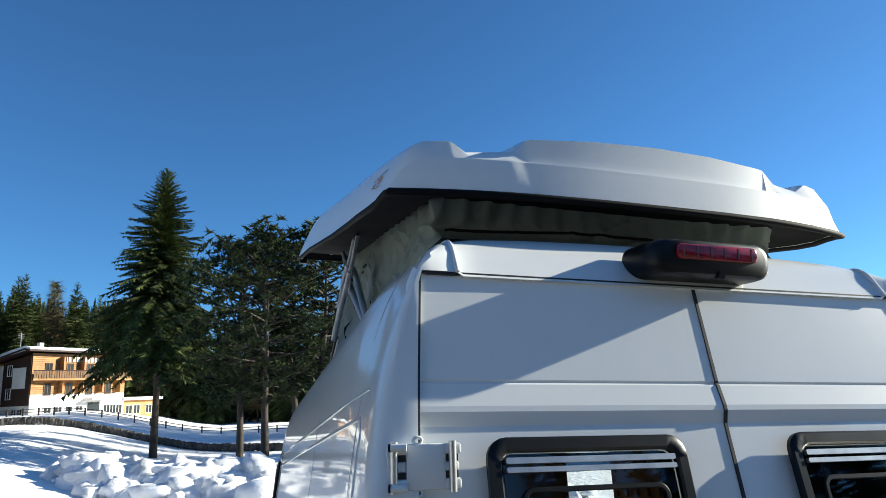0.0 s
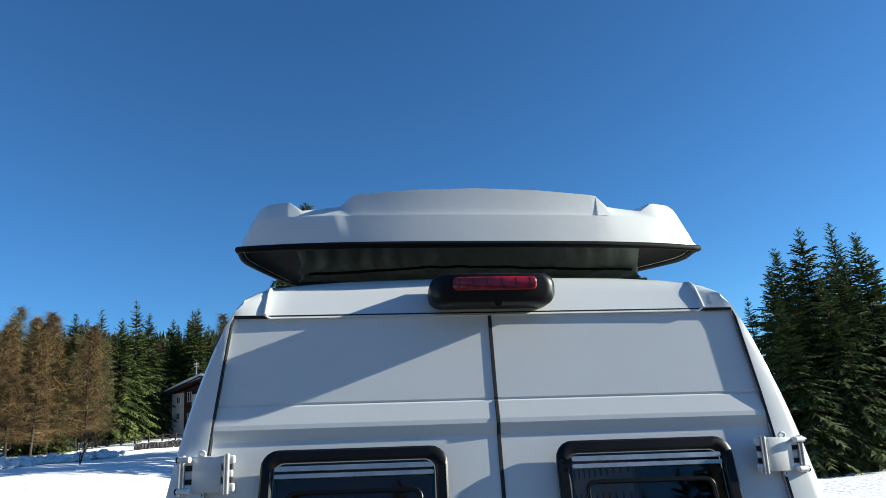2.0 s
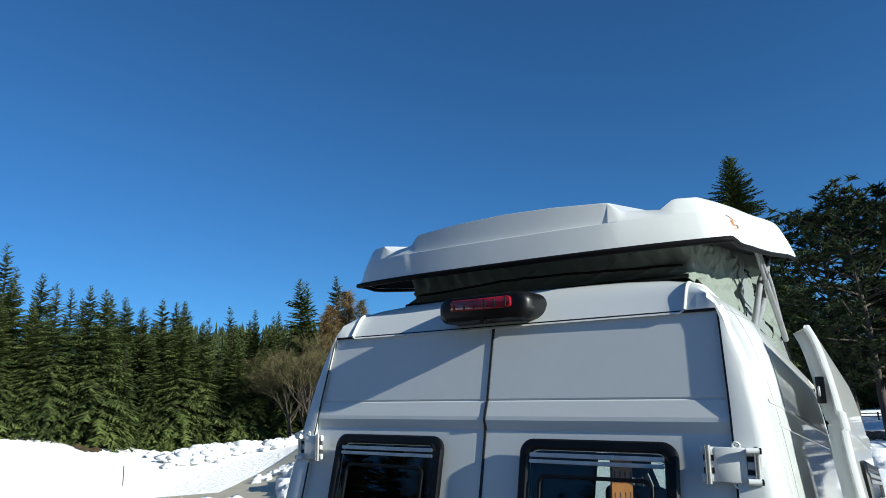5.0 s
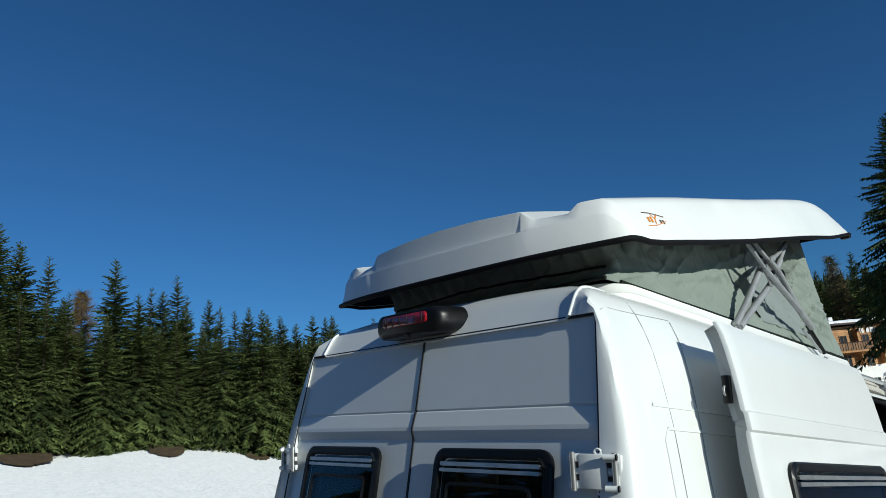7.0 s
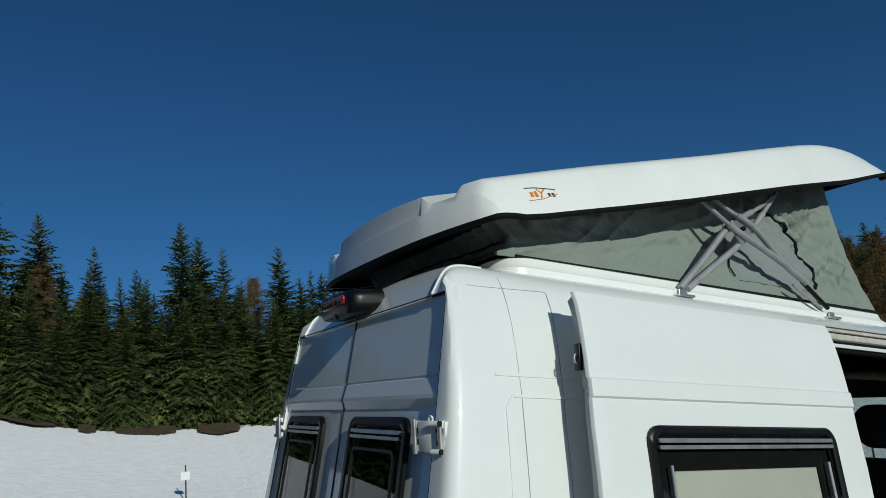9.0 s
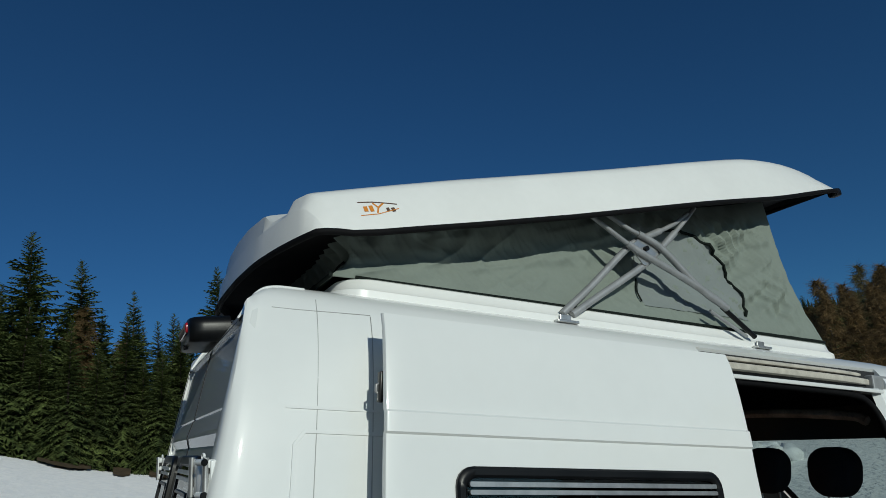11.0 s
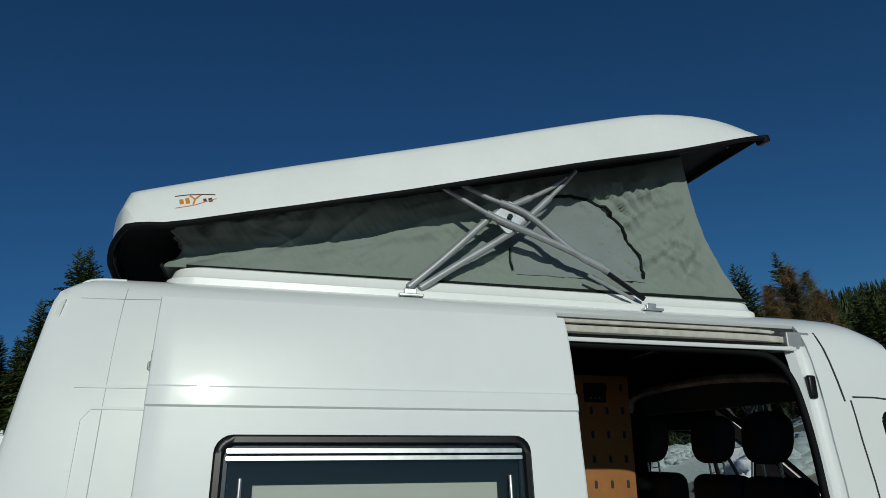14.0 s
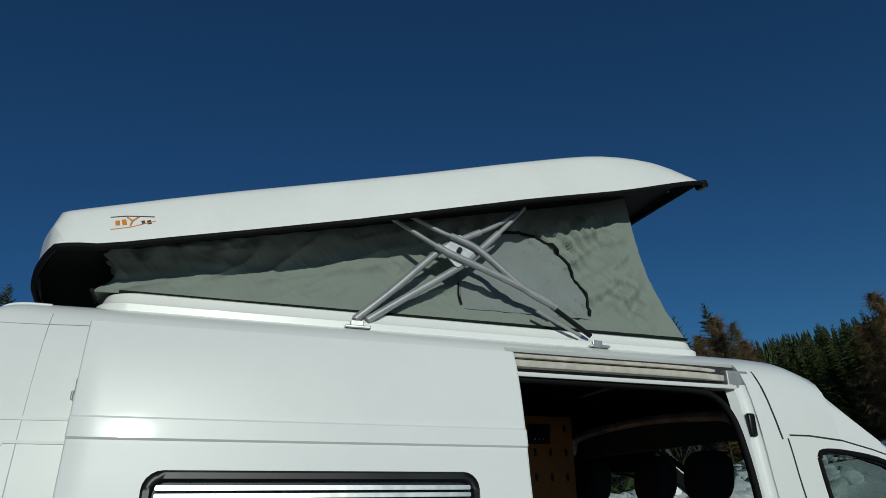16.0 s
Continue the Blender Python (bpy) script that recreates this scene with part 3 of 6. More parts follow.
def sliding_door():
    """The side door, slid back along the outside of the body."""
    bm = bmesh.new()
    zs = [0.50, 0.8, 1.0, 1.2, 1.40, 1.45, 1.75, 1.90, 1.985, 1.992, 2.03, 2.047, 2.053, 2.10, 2.18, 2.25, 2.30, 2.332, 2.346]
    ys = [0.374, 0.3755, 0.379, 0.386, 0.45, 0.58, 0.9, 1.25, 1.6, 1.70, 1.80, 1.828, 1.8345, 1.838]
    fold = (0.016, 0.0075, 0.0022)
    rows = []
    for z in zs:
        x = side_x(z) + DOOR_OUT + 0.012
        if 1.99 <= z <= 2.05:
            x += 0.007
        rows.append([bm.verts.new((x - (fold[c] if c < 3 else 0.012 if c == len(ys) - 1 else 0.004 if c == len(ys) - 2 else 0), y, z)) for c, y in enumerate(ys)])
    for a, b in zip(rows, rows[1:]):
        for c in range(len(ys) - 1):
            bm.faces.new((a[c], a[c + 1], b[c + 1], b[c]))
    bmesh.ops.recalc_face_normals(bm, faces=bm.faces[:])
    if sum(f.normal.x for f in bm.faces) < 0:
        bmesh.ops.reverse_faces(bm, faces=bm.faces[:])
    door = part("sliding_door", bm, PAINT, van, "white sliding side door, slid open along the body", 25)
    thick = door.modifiers.new("sheet", "SOLIDIFY")
    thick.thickness, thick.offset = 0.062, -1
    cb = bmesh.new()
    plate(cb, rounded(0.985, 0.465, 0.04), 0.5, pose(0.85, 1.111, 1.643, 90, 0, 90))
    cutter = part("window_opening", cb, PAINT, door)
    cut = door.modifiers.new("opening", "BOOLEAN")
    cut.object, cut.operation = cutter, "DIFFERENCE"
    apply_cut(door, [cutter], 24)
    # window
    w, h, zc = 1.04, 0.52, 1.643
    lean = math.degrees(math.atan2(side_x(1.5) - side_x(1.9), 0.4))
    m = pose(side_x(zc) + DOOR_OUT + 0.012, 1.111, zc, 90, 0, 90) @ pose(0, 0, 0, -lean)
    bm = bmesh.new()
    plate(bm, rounded(w, h, 0.055), 0.017, m, rounded(w - 0.062, h - 0.062, 0.035), 0.007)
    win = part("window", bm, PLASTIC, door, "black framed acrylic window with cream blind", 40)
    bm = bmesh.new()
    plate(bm, rounded(w - 0.064, h - 0.064, 0.034), 0.008, m @ pose(0, 0, 0.002))
    pane = part("pane", bm, TINTED_SIDE, win, "clear acrylic pane")
    pane.visible_shadow = False
    bm = bmesh.new()
    for dy, hh in ((h / 2 - 0.050, 0.014), (h / 2 - 0.072, 0.013)):
        plate(bm, rounded(w - 0.075, hh, 0.004, 2), 0.010, m @ pose(0, dy, 0.010))
    part("blind_rail", bm, ALU, win, "silver blind rail")
    bm = bmesh.new()
    plate(bm, rounded(w - 0.058, h - 0.058, 0.04), 0.075, m @ pose(0, 0, -0.075), rounded(w - 0.088, h - 0.088, 0.03), 0.001)
    part("reveal", bm, PLASTIC, win, "black inner edge of the window")
    bm = bmesh.new()
    plate(bm, rounded(w - 0.23, h - 0.10, 0.01), 0.006, m @ pose(0, -0.082, -0.024))
    part("blind", bm, BLIND, win, "cream roller blind pulled shut")
    for name, cx, cy, ww, hh in (("blind_cassette", 0, h / 2 - 0.095, w - 0.09, 0.105), ("blind_guide", -w / 2 + 0.085, -0.05, 0.075, h - 0.19), ("blind_guide", w / 2 - 0.085, -0.05, 0.075, h - 0.19)):
        bm = bmesh.new()
        plate(bm, rounded(ww, hh, 0.006, 2), 0.008, m @ pose(cx, cy, -0.020))
        part(name, bm, LINER, win, "dark housing of the roller blind")
    for yy in (-w / 2 + 0.085, w / 2 - 0.085):
        bm = bmesh.new()
        tube(bm, [m @ Vector((yy, h / 2 - 0.13, 0.014)), m @ Vector((yy, -h / 2 + 0.1, 0.014))], 0.006)
        part("stay", bm, ALU, win, "silver window stay")
    # latch on the rear edge
    bm = bevelled_box((1.062, 0.3705, 2.075), (1.090, 0.39, 2.165), 0.004)
    latch = part("latch", bm, PLASTIC, door, "black latch with steel claw", 40)
    bm = bmesh.new()
    tube(bm, [(1.072, 0.373, 2.10), (1.072, 0.364, 2.105), (1.072, 0.364, 2.125), (1.072, 0.373, 2.13)], 0.004)
    part("claw", bm, STEEL, latch, "", 40)


TINTED_SIDE = glass_material("light_tinted_acrylic", (0.86, 0.88, 0.87))
sliding_door()


def build_body_details():
    out = lambda p: (1, 0, 0.25)  # noqa: E731
    lout = lambda p: (-1, 0, 0.25)  # noqa: E731
    # pressed lines and panel seams on both flanks
    for s, nf in ((1, out), (-1, lout)):
        lines = [([(s * (side_x(z, y) - 0.001), y, z) for y in np.linspace(y0, 1.75 if s > 0 else 3.2, 9)], 0.016) for z, y0 in ((2.058, 0.13), (1.988, 0.19))]
        lines.append(([(s * (side_x(z, 0.17) - 0.001), 0.162 + 0.028 * step(1.95, 1.988, z), z) for z in (1.0, 1.3, 1.6, 1.8, 1.90, 1.95, 1.97, 1.988)], 0.016))
        for pts, wd in lines:
            bm = bmesh.new()
            strip(bm, pts, nf, wd * 0.8, 0.0045)
            part("swage_line", bm, PAINT, van, "pressed swage line in the white flank", 60)
        seams = [[(s * (side_x(z, 0.225) + 0.001), 0.225, z) for z in np.linspace(0.6, 2.42, 40)], [(s * (side_x(z, 0.40) + 0.001), 0.40 if s > 0 else 1.2, z) for z in np.linspace(1.2, 2.37, 30)],
                 [(s * (side_x(2.375, y) + 0.001), y, 2.375) for y in np.linspace(0.08, 0.4, 12)]]
        for pts in seams:
            bm = bmesh.new()
            strip(bm, pts, nf, 0.0026, 0.0012)
            part("panel_seam", bm, GROOVE, van, "fine grey seam between body panels")
        bm = bmesh.new()
        tube(bm, smooth_path([(s * min(0.738, body_point(5, y, q, 0)[0]), body_point(5, y, q, 0)[1], body_point(5, y, q, 0)[2]) for y, q in STATIONS[1:8]], 4), 0.0065, 8)
        part("roof_bead", bm, PAINT, van, "white bead at the rear corner of the roof", 60)
    # channel over the side door with its rails
    bm = bmesh.new()
    box(bm, (0.80, 1.885, 2.284), (0.846, 3.20, 2.40))
    part("rail_channel", bm, SEAM, van, "dark recess over the side door")
    for z0, z1, x0, x1 in ((2.372, 2.388, 0.846, 0.872), (2.330, 2.358, 0.846, 0.894), (2.284, 2.302, 0.846, 0.922)):
        bm = bmesh.new()
        rows = []
        for y, dx in ((1.885, 0.0), (2.70, 0.0), (2.86, -0.006), (2.96, -0.018), (3.05, -0.032)):
            dx = dx if z0 > 2.29 else 0.0
            rows.append([bm.verts.new(p) for p in ((x0 - 0.01, y, z0), (x1 + dx - 0.003, y, z0), (x1 + dx, y, z0 + 0.004), (x1 + dx, y, z1 - 0.004), (x1 + dx - 0.004, y, z1), (x0 - 0.01, y, z1))])
        for p, q in zip(rows, rows[1:]):
            for i in range(5):
                bm.faces.new((p[i], p[i + 1], q[i + 1], q[i]))
        bmesh.ops.recalc_face_normals(bm, faces=bm.faces[:])
        part("door_rail", bm, RAIL if z0 > 2.29 else PAINT, van, "cream guide rail of the side door" if z0 > 2.29 else "white sill under the guide rail", 40)
    bm = bevelled_box((0.83, 3.04, 2.296), (0.885, 3.17, 2.378), 0.006)
    part("rail_end", bm, STEEL, van, "grey end of the guide rail")
    # door frame seal and the post ahead of the opening
    bm = bmesh.new()
    seal = [(side_x(z) - 0.03, y, z) for y, z in ((1.80, 2.275), (2.6, 2.275), (2.85, 2.268), (2.94, 2.24), (2.995, 2.17), (3.02, 2.05), (3.03, 1.8), (3.02, 1.4), (3.02, 0.8))]
    tube(bm, smooth_path(seal, 5), 0.017, 8)
    part("door_seal", bm, RUBBER, van, "black rubber seal round the side door's opening", 60)
    bm = bmesh.new()
    rows = []
    for z in (0.62, 1.0, 1.38, 1.72, 1.9, 2.06, 2.15, 2.24, 2.31):
        x = side_x(z)
        rows.append([bm.verts.new(p) for p in ((x - 0.04, 3.02, z), (x - 0.012, 3.05, z), (x - 0.03, 3.075, z), (x - 0.03, 3.10, z), (x - 0.004, 3.125, z))])
    for a, b in zip(rows, rows[1:]):
        for c in range(4):
            bm.faces.new((a[c], a[c + 1], b[c + 1], b[c]))
    part("door_post", bm, PAINT, van, "white door post", 60)
    bm = bmesh.new()
    strip(bm, [(side_x(z) + 0.0005, lerp(3.232, 3.200, (z - 2.06) / 0.32), z) for z in np.linspace(2.06, 2.38, 12)], out, 0.010, 0.002)
    part("post_joint", bm, SEAM, van, "dark joint beside the door post")
    bm = bevelled_box((0.915, 3.07, 2.07), (0.942, 3.115, 2.175), 0.012, 3)
    part("striker", bm, PLASTIC, van, "black striker plate on the door post", 40)
    # cab doors: joint, window frames and panes
    for s in (1, -1):
        nf = out if s > 0 else lout
        bm = bmesh.new()
        strip(bm, [(s * (side_x(z) + 0.0005), y, z) for y, z in ((lerp(3.305, 3.265, q), lerp(0.6, 2.065, q)) for q in np.linspace(0, 1, 40))], nf, 0.008, 0.002)
        strip(bm, [(s * (side_x(2.08) + 0.0005 - 0.02 * step(3.7, 4.2, y)), y, 2.08 - 0.16 * step(3.4, 4.4, y)) for y in (3.28, 3.4, 3.6, 3.8, 4.0)], nf, 0.008, 0.002)
        part("cab_door_joint", bm, SEAM, van)
        bm = bmesh.new()
        outline = [(3.42, 1.98), (3.46, 2.01), (3.62, 2.005), (3.86, 1.965), (4.04, 1.86), (4.20, 1.60), (4.25, 1.42), (3.9, 1.40), (3.46, 1.40), (3.42, 1.44), (3.42, 1.7)]
        pts = smooth_path([(s * (side_x(z) - 0.002 - 0.03 * step(3.6, 4.3, y)), y, z) for y, z in outline + outline[:1]], 4)
        tube(bm, pts, 0.013, 6, False)
        tube(bm, [(s * (side_x(1.93) - 0.022), 3.93, 1.93), (s * (side_x(1.42) - 0.02), 4.06, 1.42)], 0.015, 6)
        fr = part("cab_window", bm, RUBBER, van, "cab door window with black rubber seal", 60)
        bm = bmesh.new()
        bm.faces.new([bm.verts.new((s * (side_x(z) - 0.006 - 0.03 * step(3.6, 4.3, y)), y, z)) for y, z in outline])
        g = part("pane", bm, CLEAR, fr)
        g.visible_shadow = False
    bm = bmesh.new()
    a = [bm.verts.new((x, 3.85, 2.235)) for x in np.linspace(-0.76, 0.76, 7)]
    b = [bm.verts.new((x, 4.86, 1.435)) for x in np.linspace(-0.80, 0.80, 7)]
    for i in range(6):
        bm.faces.new((a[i], a[i + 1], b[i + 1], b[i]))
    g = part("windscreen", bm, CLEAR, van, "clear windscreen", 60)
    g.visible_shadow = False
    # bumpers and wheels below
    bm = bevelled_box((-0.99, -0.16, 0.34), (0.99, 0.02, 0.58), 0.04, 3)
    part("rear_bumper", bm, PLASTIC, van, "dark plastic rear bumper", 40)
    bm = bevelled_box((-0.90, 5.18, 0.25), (0.90, 5.42, 0.72), 0.08, 3)
    part("front_bumper", bm, PLASTIC, van, "dark plastic front bumper", 40)
    for y in (1.0, 4.45):
        for s in (-1, 1):
            bm = bmesh.new()
            prof = [(0.19, -0.10), (0.30, -0.115), (0.335, -0.08), (0.345, 0.0), (0.335, 0.08), (0.30, 0.115), (0.19, 0.10)]
            loops = [[bm.verts.new((s * 0.90 + w, y + r * math.cos(q), 0.345 + r * math.sin(q))) for r, w in prof] for q in (2 * math.pi * k / 36 for k in range(36))]
            for k in range(36):
                for i in range(len(prof)):
                    bm.faces.new((loops[k][i], loops[k][(i + 1) % len(prof)], loops[(k + 1) % 36][(i + 1) % len(prof)], loops[(k + 1) % 36][i]))
            wheel = part("wheel", bm, RUBBER, van, "black tyre on a steel rim", 50)
            bm = bmesh.new()
            tube(bm, [(s * 0.90 - 0.08, y, 0.345), (s * 0.90 + 0.08, y, 0.345)], 0.20, 28)
            part("rim", bm, STEEL, wheel, "grey steel rim", 40)


build_body_details()


# ---- pop-up roof ----
TILT_ROOF = 14.4
ROOF = pose(-0.008, 0.10, 2.625, 0, 0, 1.1) @ pose(0, 0, 0, TILT_ROOF)  # the raised shell sits a little askew
RISE = [(-0.04, 0.0), (-0.012, 0.108), (-0.008, 0.112), (0.03, 0.160), (0.05, 0.164), (0.09, 0.166), (0.2, 0.170), (0.75, 0.192), (1.57, 0.216), (2.3, 0.247), (2.55, 0.252), (2.75, 0.238), (2.95, 0.200), (3.07, 0.160), (3.18, 0.105), (3.23, 0.068)]
HALF = [(-0.04, 0.875), (0.09, 0.882), (0.3, 0.890), (1.0, 0.885), (2.0, 0.892), (2.6, 0.884), (2.9, 0.874), (3.1, 0.862), (3.2, 0.848), (3.23, 0.828)]


def rim(s):
    """How far the flank's lower edge hangs below or lifts above the shell's plane."""
    return 0.030 * step(2.5, 3.23, s) - 0.021 * step(-0.02, 0.14, s) * (1 - step(0.9, 2.3, s))


def build_shell():
    ss = [-0.04, -0.012, -0.008, 0.03, 0.05, 0.09, 0.2, 0.45, 0.75, 1.2, 1.57, 2.0, 2.15, 2.3, 2.42, 2.55, 2.65, 2.75, 2.85, 2.95, 3.01, 3.07, 3.13, 3.18, 3.23]
    bm = bmesh.new()
    grid = []
    for s in ss:
        H, w = table(RISE, s) if s < 0.5 else curve(RISE, s), table(HALF, s)
        k = min(1.0, H / 0.15) if s > 0 else 0.0
        low = rim(s)
        half = [(w, low), (w - 0.012, low + (H - low) * 0.25), (w - 0.034, low + (H - low) * 0.55), (w - 0.066, low + (H - low) * 0.86), (w - 0.084, low + (H - low) * 0.97), (w - 0.11, H + 0.008 * k),
                (w - 0.175, H + 0.012 * k), (w - 0.19, H + 0.010 * k), (w - 0.235, H - 0.022 * k), (0.53, H - 0.014 * k), (0.50, H - 0.010 * k), (0.455, H + 0.030 * k), (0.43, H + 0.034 * k), (0.22, H + 0.048 * k), (0.0, H + 0.054 * k)]
        row = []
        for side in (1, -1):
            seq = half if side > 0 else half[-2::-1]
            for x, h in seq:
                bow = 0.02 - 0.15 * (x / 0.89) ** 3 * (1 - step(0.0, 0.8, s))
                if -0.009 < s < 0.0 and abs(x) < 0.5:
                    bow -= 0.018
                nose = 0.03 * (1 - (x / 0.8) ** 2) * step(2.8, 3.23, s)
                row.append(bm.verts.new(ROOF @ Vector((side * x, s - bow + nose, h))))
        grid.append(row)
    for a, b in zip(grid, grid[1:]):
        for i in range(len(a) - 1):
            bm.faces.new((a[i], a[i + 1], b[i + 1], b[i]))
    bmesh.ops.recalc_face_normals(bm, faces=bm.faces[:])
    if sum(f.normal.z for f in bm.faces) < 0:
        bmesh.ops.reverse_faces(bm, faces=bm.faces[:])
    rim_r = [grid[i][0].co.copy() for i in range(len(ss))]
    rim_l = [grid[i][-1].co.copy() for i in range(len(ss))]
    rear = [v.co.copy() for v in grid[0]]
    front = [v.co.copy() for v in grid[-1]]
    shell = part("roof_shell", bm, GELCOAT, van, "white moulded pop-up roof shell, raised", 38)
    thick = shell.modifiers.new("laminate", "SOLIDIFY")
    thick.thickness, thick.offset = 0.010, -1
    apply_cut(shell, [], 40)
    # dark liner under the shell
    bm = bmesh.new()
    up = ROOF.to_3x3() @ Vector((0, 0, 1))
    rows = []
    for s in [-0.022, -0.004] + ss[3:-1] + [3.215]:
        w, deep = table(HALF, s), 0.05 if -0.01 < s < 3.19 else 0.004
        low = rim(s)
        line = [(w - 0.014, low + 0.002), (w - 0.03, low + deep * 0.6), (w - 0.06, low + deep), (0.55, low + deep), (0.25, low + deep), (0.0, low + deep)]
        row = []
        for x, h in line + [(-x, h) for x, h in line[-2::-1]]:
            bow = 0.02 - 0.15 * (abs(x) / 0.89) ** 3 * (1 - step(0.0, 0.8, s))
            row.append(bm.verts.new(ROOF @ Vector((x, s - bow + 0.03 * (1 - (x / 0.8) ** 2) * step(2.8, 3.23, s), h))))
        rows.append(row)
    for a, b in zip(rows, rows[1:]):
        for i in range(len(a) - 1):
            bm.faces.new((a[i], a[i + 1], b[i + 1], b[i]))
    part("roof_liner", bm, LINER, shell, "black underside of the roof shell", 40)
    # black rubber edge all round
    bm = bmesh.new()
    back = sorted(rear, key=lambda p: p.x)
    back = [p for p in back if abs(p.x) < 0.85]
    ring = rim_l[::-1] + back + rim_r
    tube(bm, [p - up * 0.004 for p in ring], 0.012, 8)
    fr = sorted(front, key=lambda p: p.x)
    tube(bm, [p - up * 0.004 for p in fr if p.z < min(q.z for q in fr) + 0.025], 0.014, 8)
    part("edge_seal", bm, RUBBER, shell, "black rubber edge of the roof shell", 60)
    for s in (1, -1):
        bm = bevelled_box((s * 0.778, 3.19, 0.0), (s * 0.841, 3.243, 0.048), 0.014, 2, ROOF)
        part("corner_cap", bm, PLASTIC, shell, "black corner cap", 40)
    # two-colour sticker as plain shapes, on both flanks
    bpy.context.view_layer.update()
    skin = BVHTree.FromPolygons([v.co for v in shell.data.vertices], [p.vertices for p in shell.data.polygons])
    for s in (1, -1):
        def on(y, h):
            way = ROOF.to_3x3() @ Vector((-s, 0, 0))
            hit, nrm, _, _ = skin.ray_cast(ROOF @ Vector((s * 1.5, y, h)), way)
            return hit - way * 0.0015

        def bar(bm, pts, wd):
            for a, b in zip(pts, pts[1:]):
                d = Vector((b[0] - a[0], b[1] - a[1])).normalized()
                nx, ny = -d.y * wd / 2, d.x * wd / 2
                f = bm.faces.new([bm.verts.new(on(p[0], p[1])) for p in ((a[0] + nx, a[1] + ny), (b[0] + nx, b[1] + ny), (b[0] - nx, b[1] - ny), (a[0] - nx, a[1] - ny))])
        bm = bmesh.new()
        bar(bm, [(0.262, 0.104), (0.315, 0.102), (0.37, 0.093), (0.408, 0.085)], 0.0045)
        bar(bm, [(0.361, 0.065), (0.373, 0.066)], 0.015)
        bar(bm, [(0.380, 0.062), (0.394, 0.064)], 0.018)
        part("sticker_brown", bm, LOGO_BROWN, shell, "small brown sticker strokes")
        bm = bmesh.new()
        bar(bm, [(0.257, 0.047), (0.325, 0.049), (0.41, 0.066)], 0.0032)
        bar(bm, [(0.275, 0.073), (0.290, 0.073)], 0.022)
        bar(bm, [(0.297, 0.073), (0.312, 0.074)], 0.026)
        bar(bm, [(0.316, 0.097), (0.332, 0.076), (0.357, 0.094)], 0.0065)
        bar(bm, [(0.333, 0.078), (0.322, 0.053)], 0.0065)
        part("sticker_orange", bm, LOGO_ORANGE, shell, "small orange sticker strokes")


build_shell()


def shell_under(y):
    """Height of the shell's lower edge over that place along the van."""
    s = (y - 0.10) / math.cos(radians(TILT_ROOF))
    return 2.625 + math.tan(radians(TILT_ROOF)) * (y - 0.10) + 0.030 * step(2.5, 3.23, s)


def build_base():
    """The white collar round the roof opening, under the canvas."""
    bm = bmesh.new()
    loops = []
    for grow, z in ((0.03, 2.44), (0.028, 2.50), (0.012, 2.515), (0.004, 2.545), (-0.01, 2.552), (-0.05, 2.552)):
        loops.append([(x * (0.71 + grow) / 0.71, 1.70 + y, z) for x, y in rounded(1.42, 2.70 + 2 * grow, 0.12, 6)])
    vs = [[bm.verts.new(p) for p in lp] for lp in loops]
    for a, b in zip(vs, vs[1:]):
        n = len(a)
        for i in range(n):
            bm.faces.new((a[i], a[(i + 1) % n], b[(i + 1) % n], b[i]))
    bmesh.ops.recalc_face_normals(bm, faces=bm.faces[:])
    part("roof_collar", bm, GELCOAT, van, "white collar under the roof canvas", 40)


build_base()


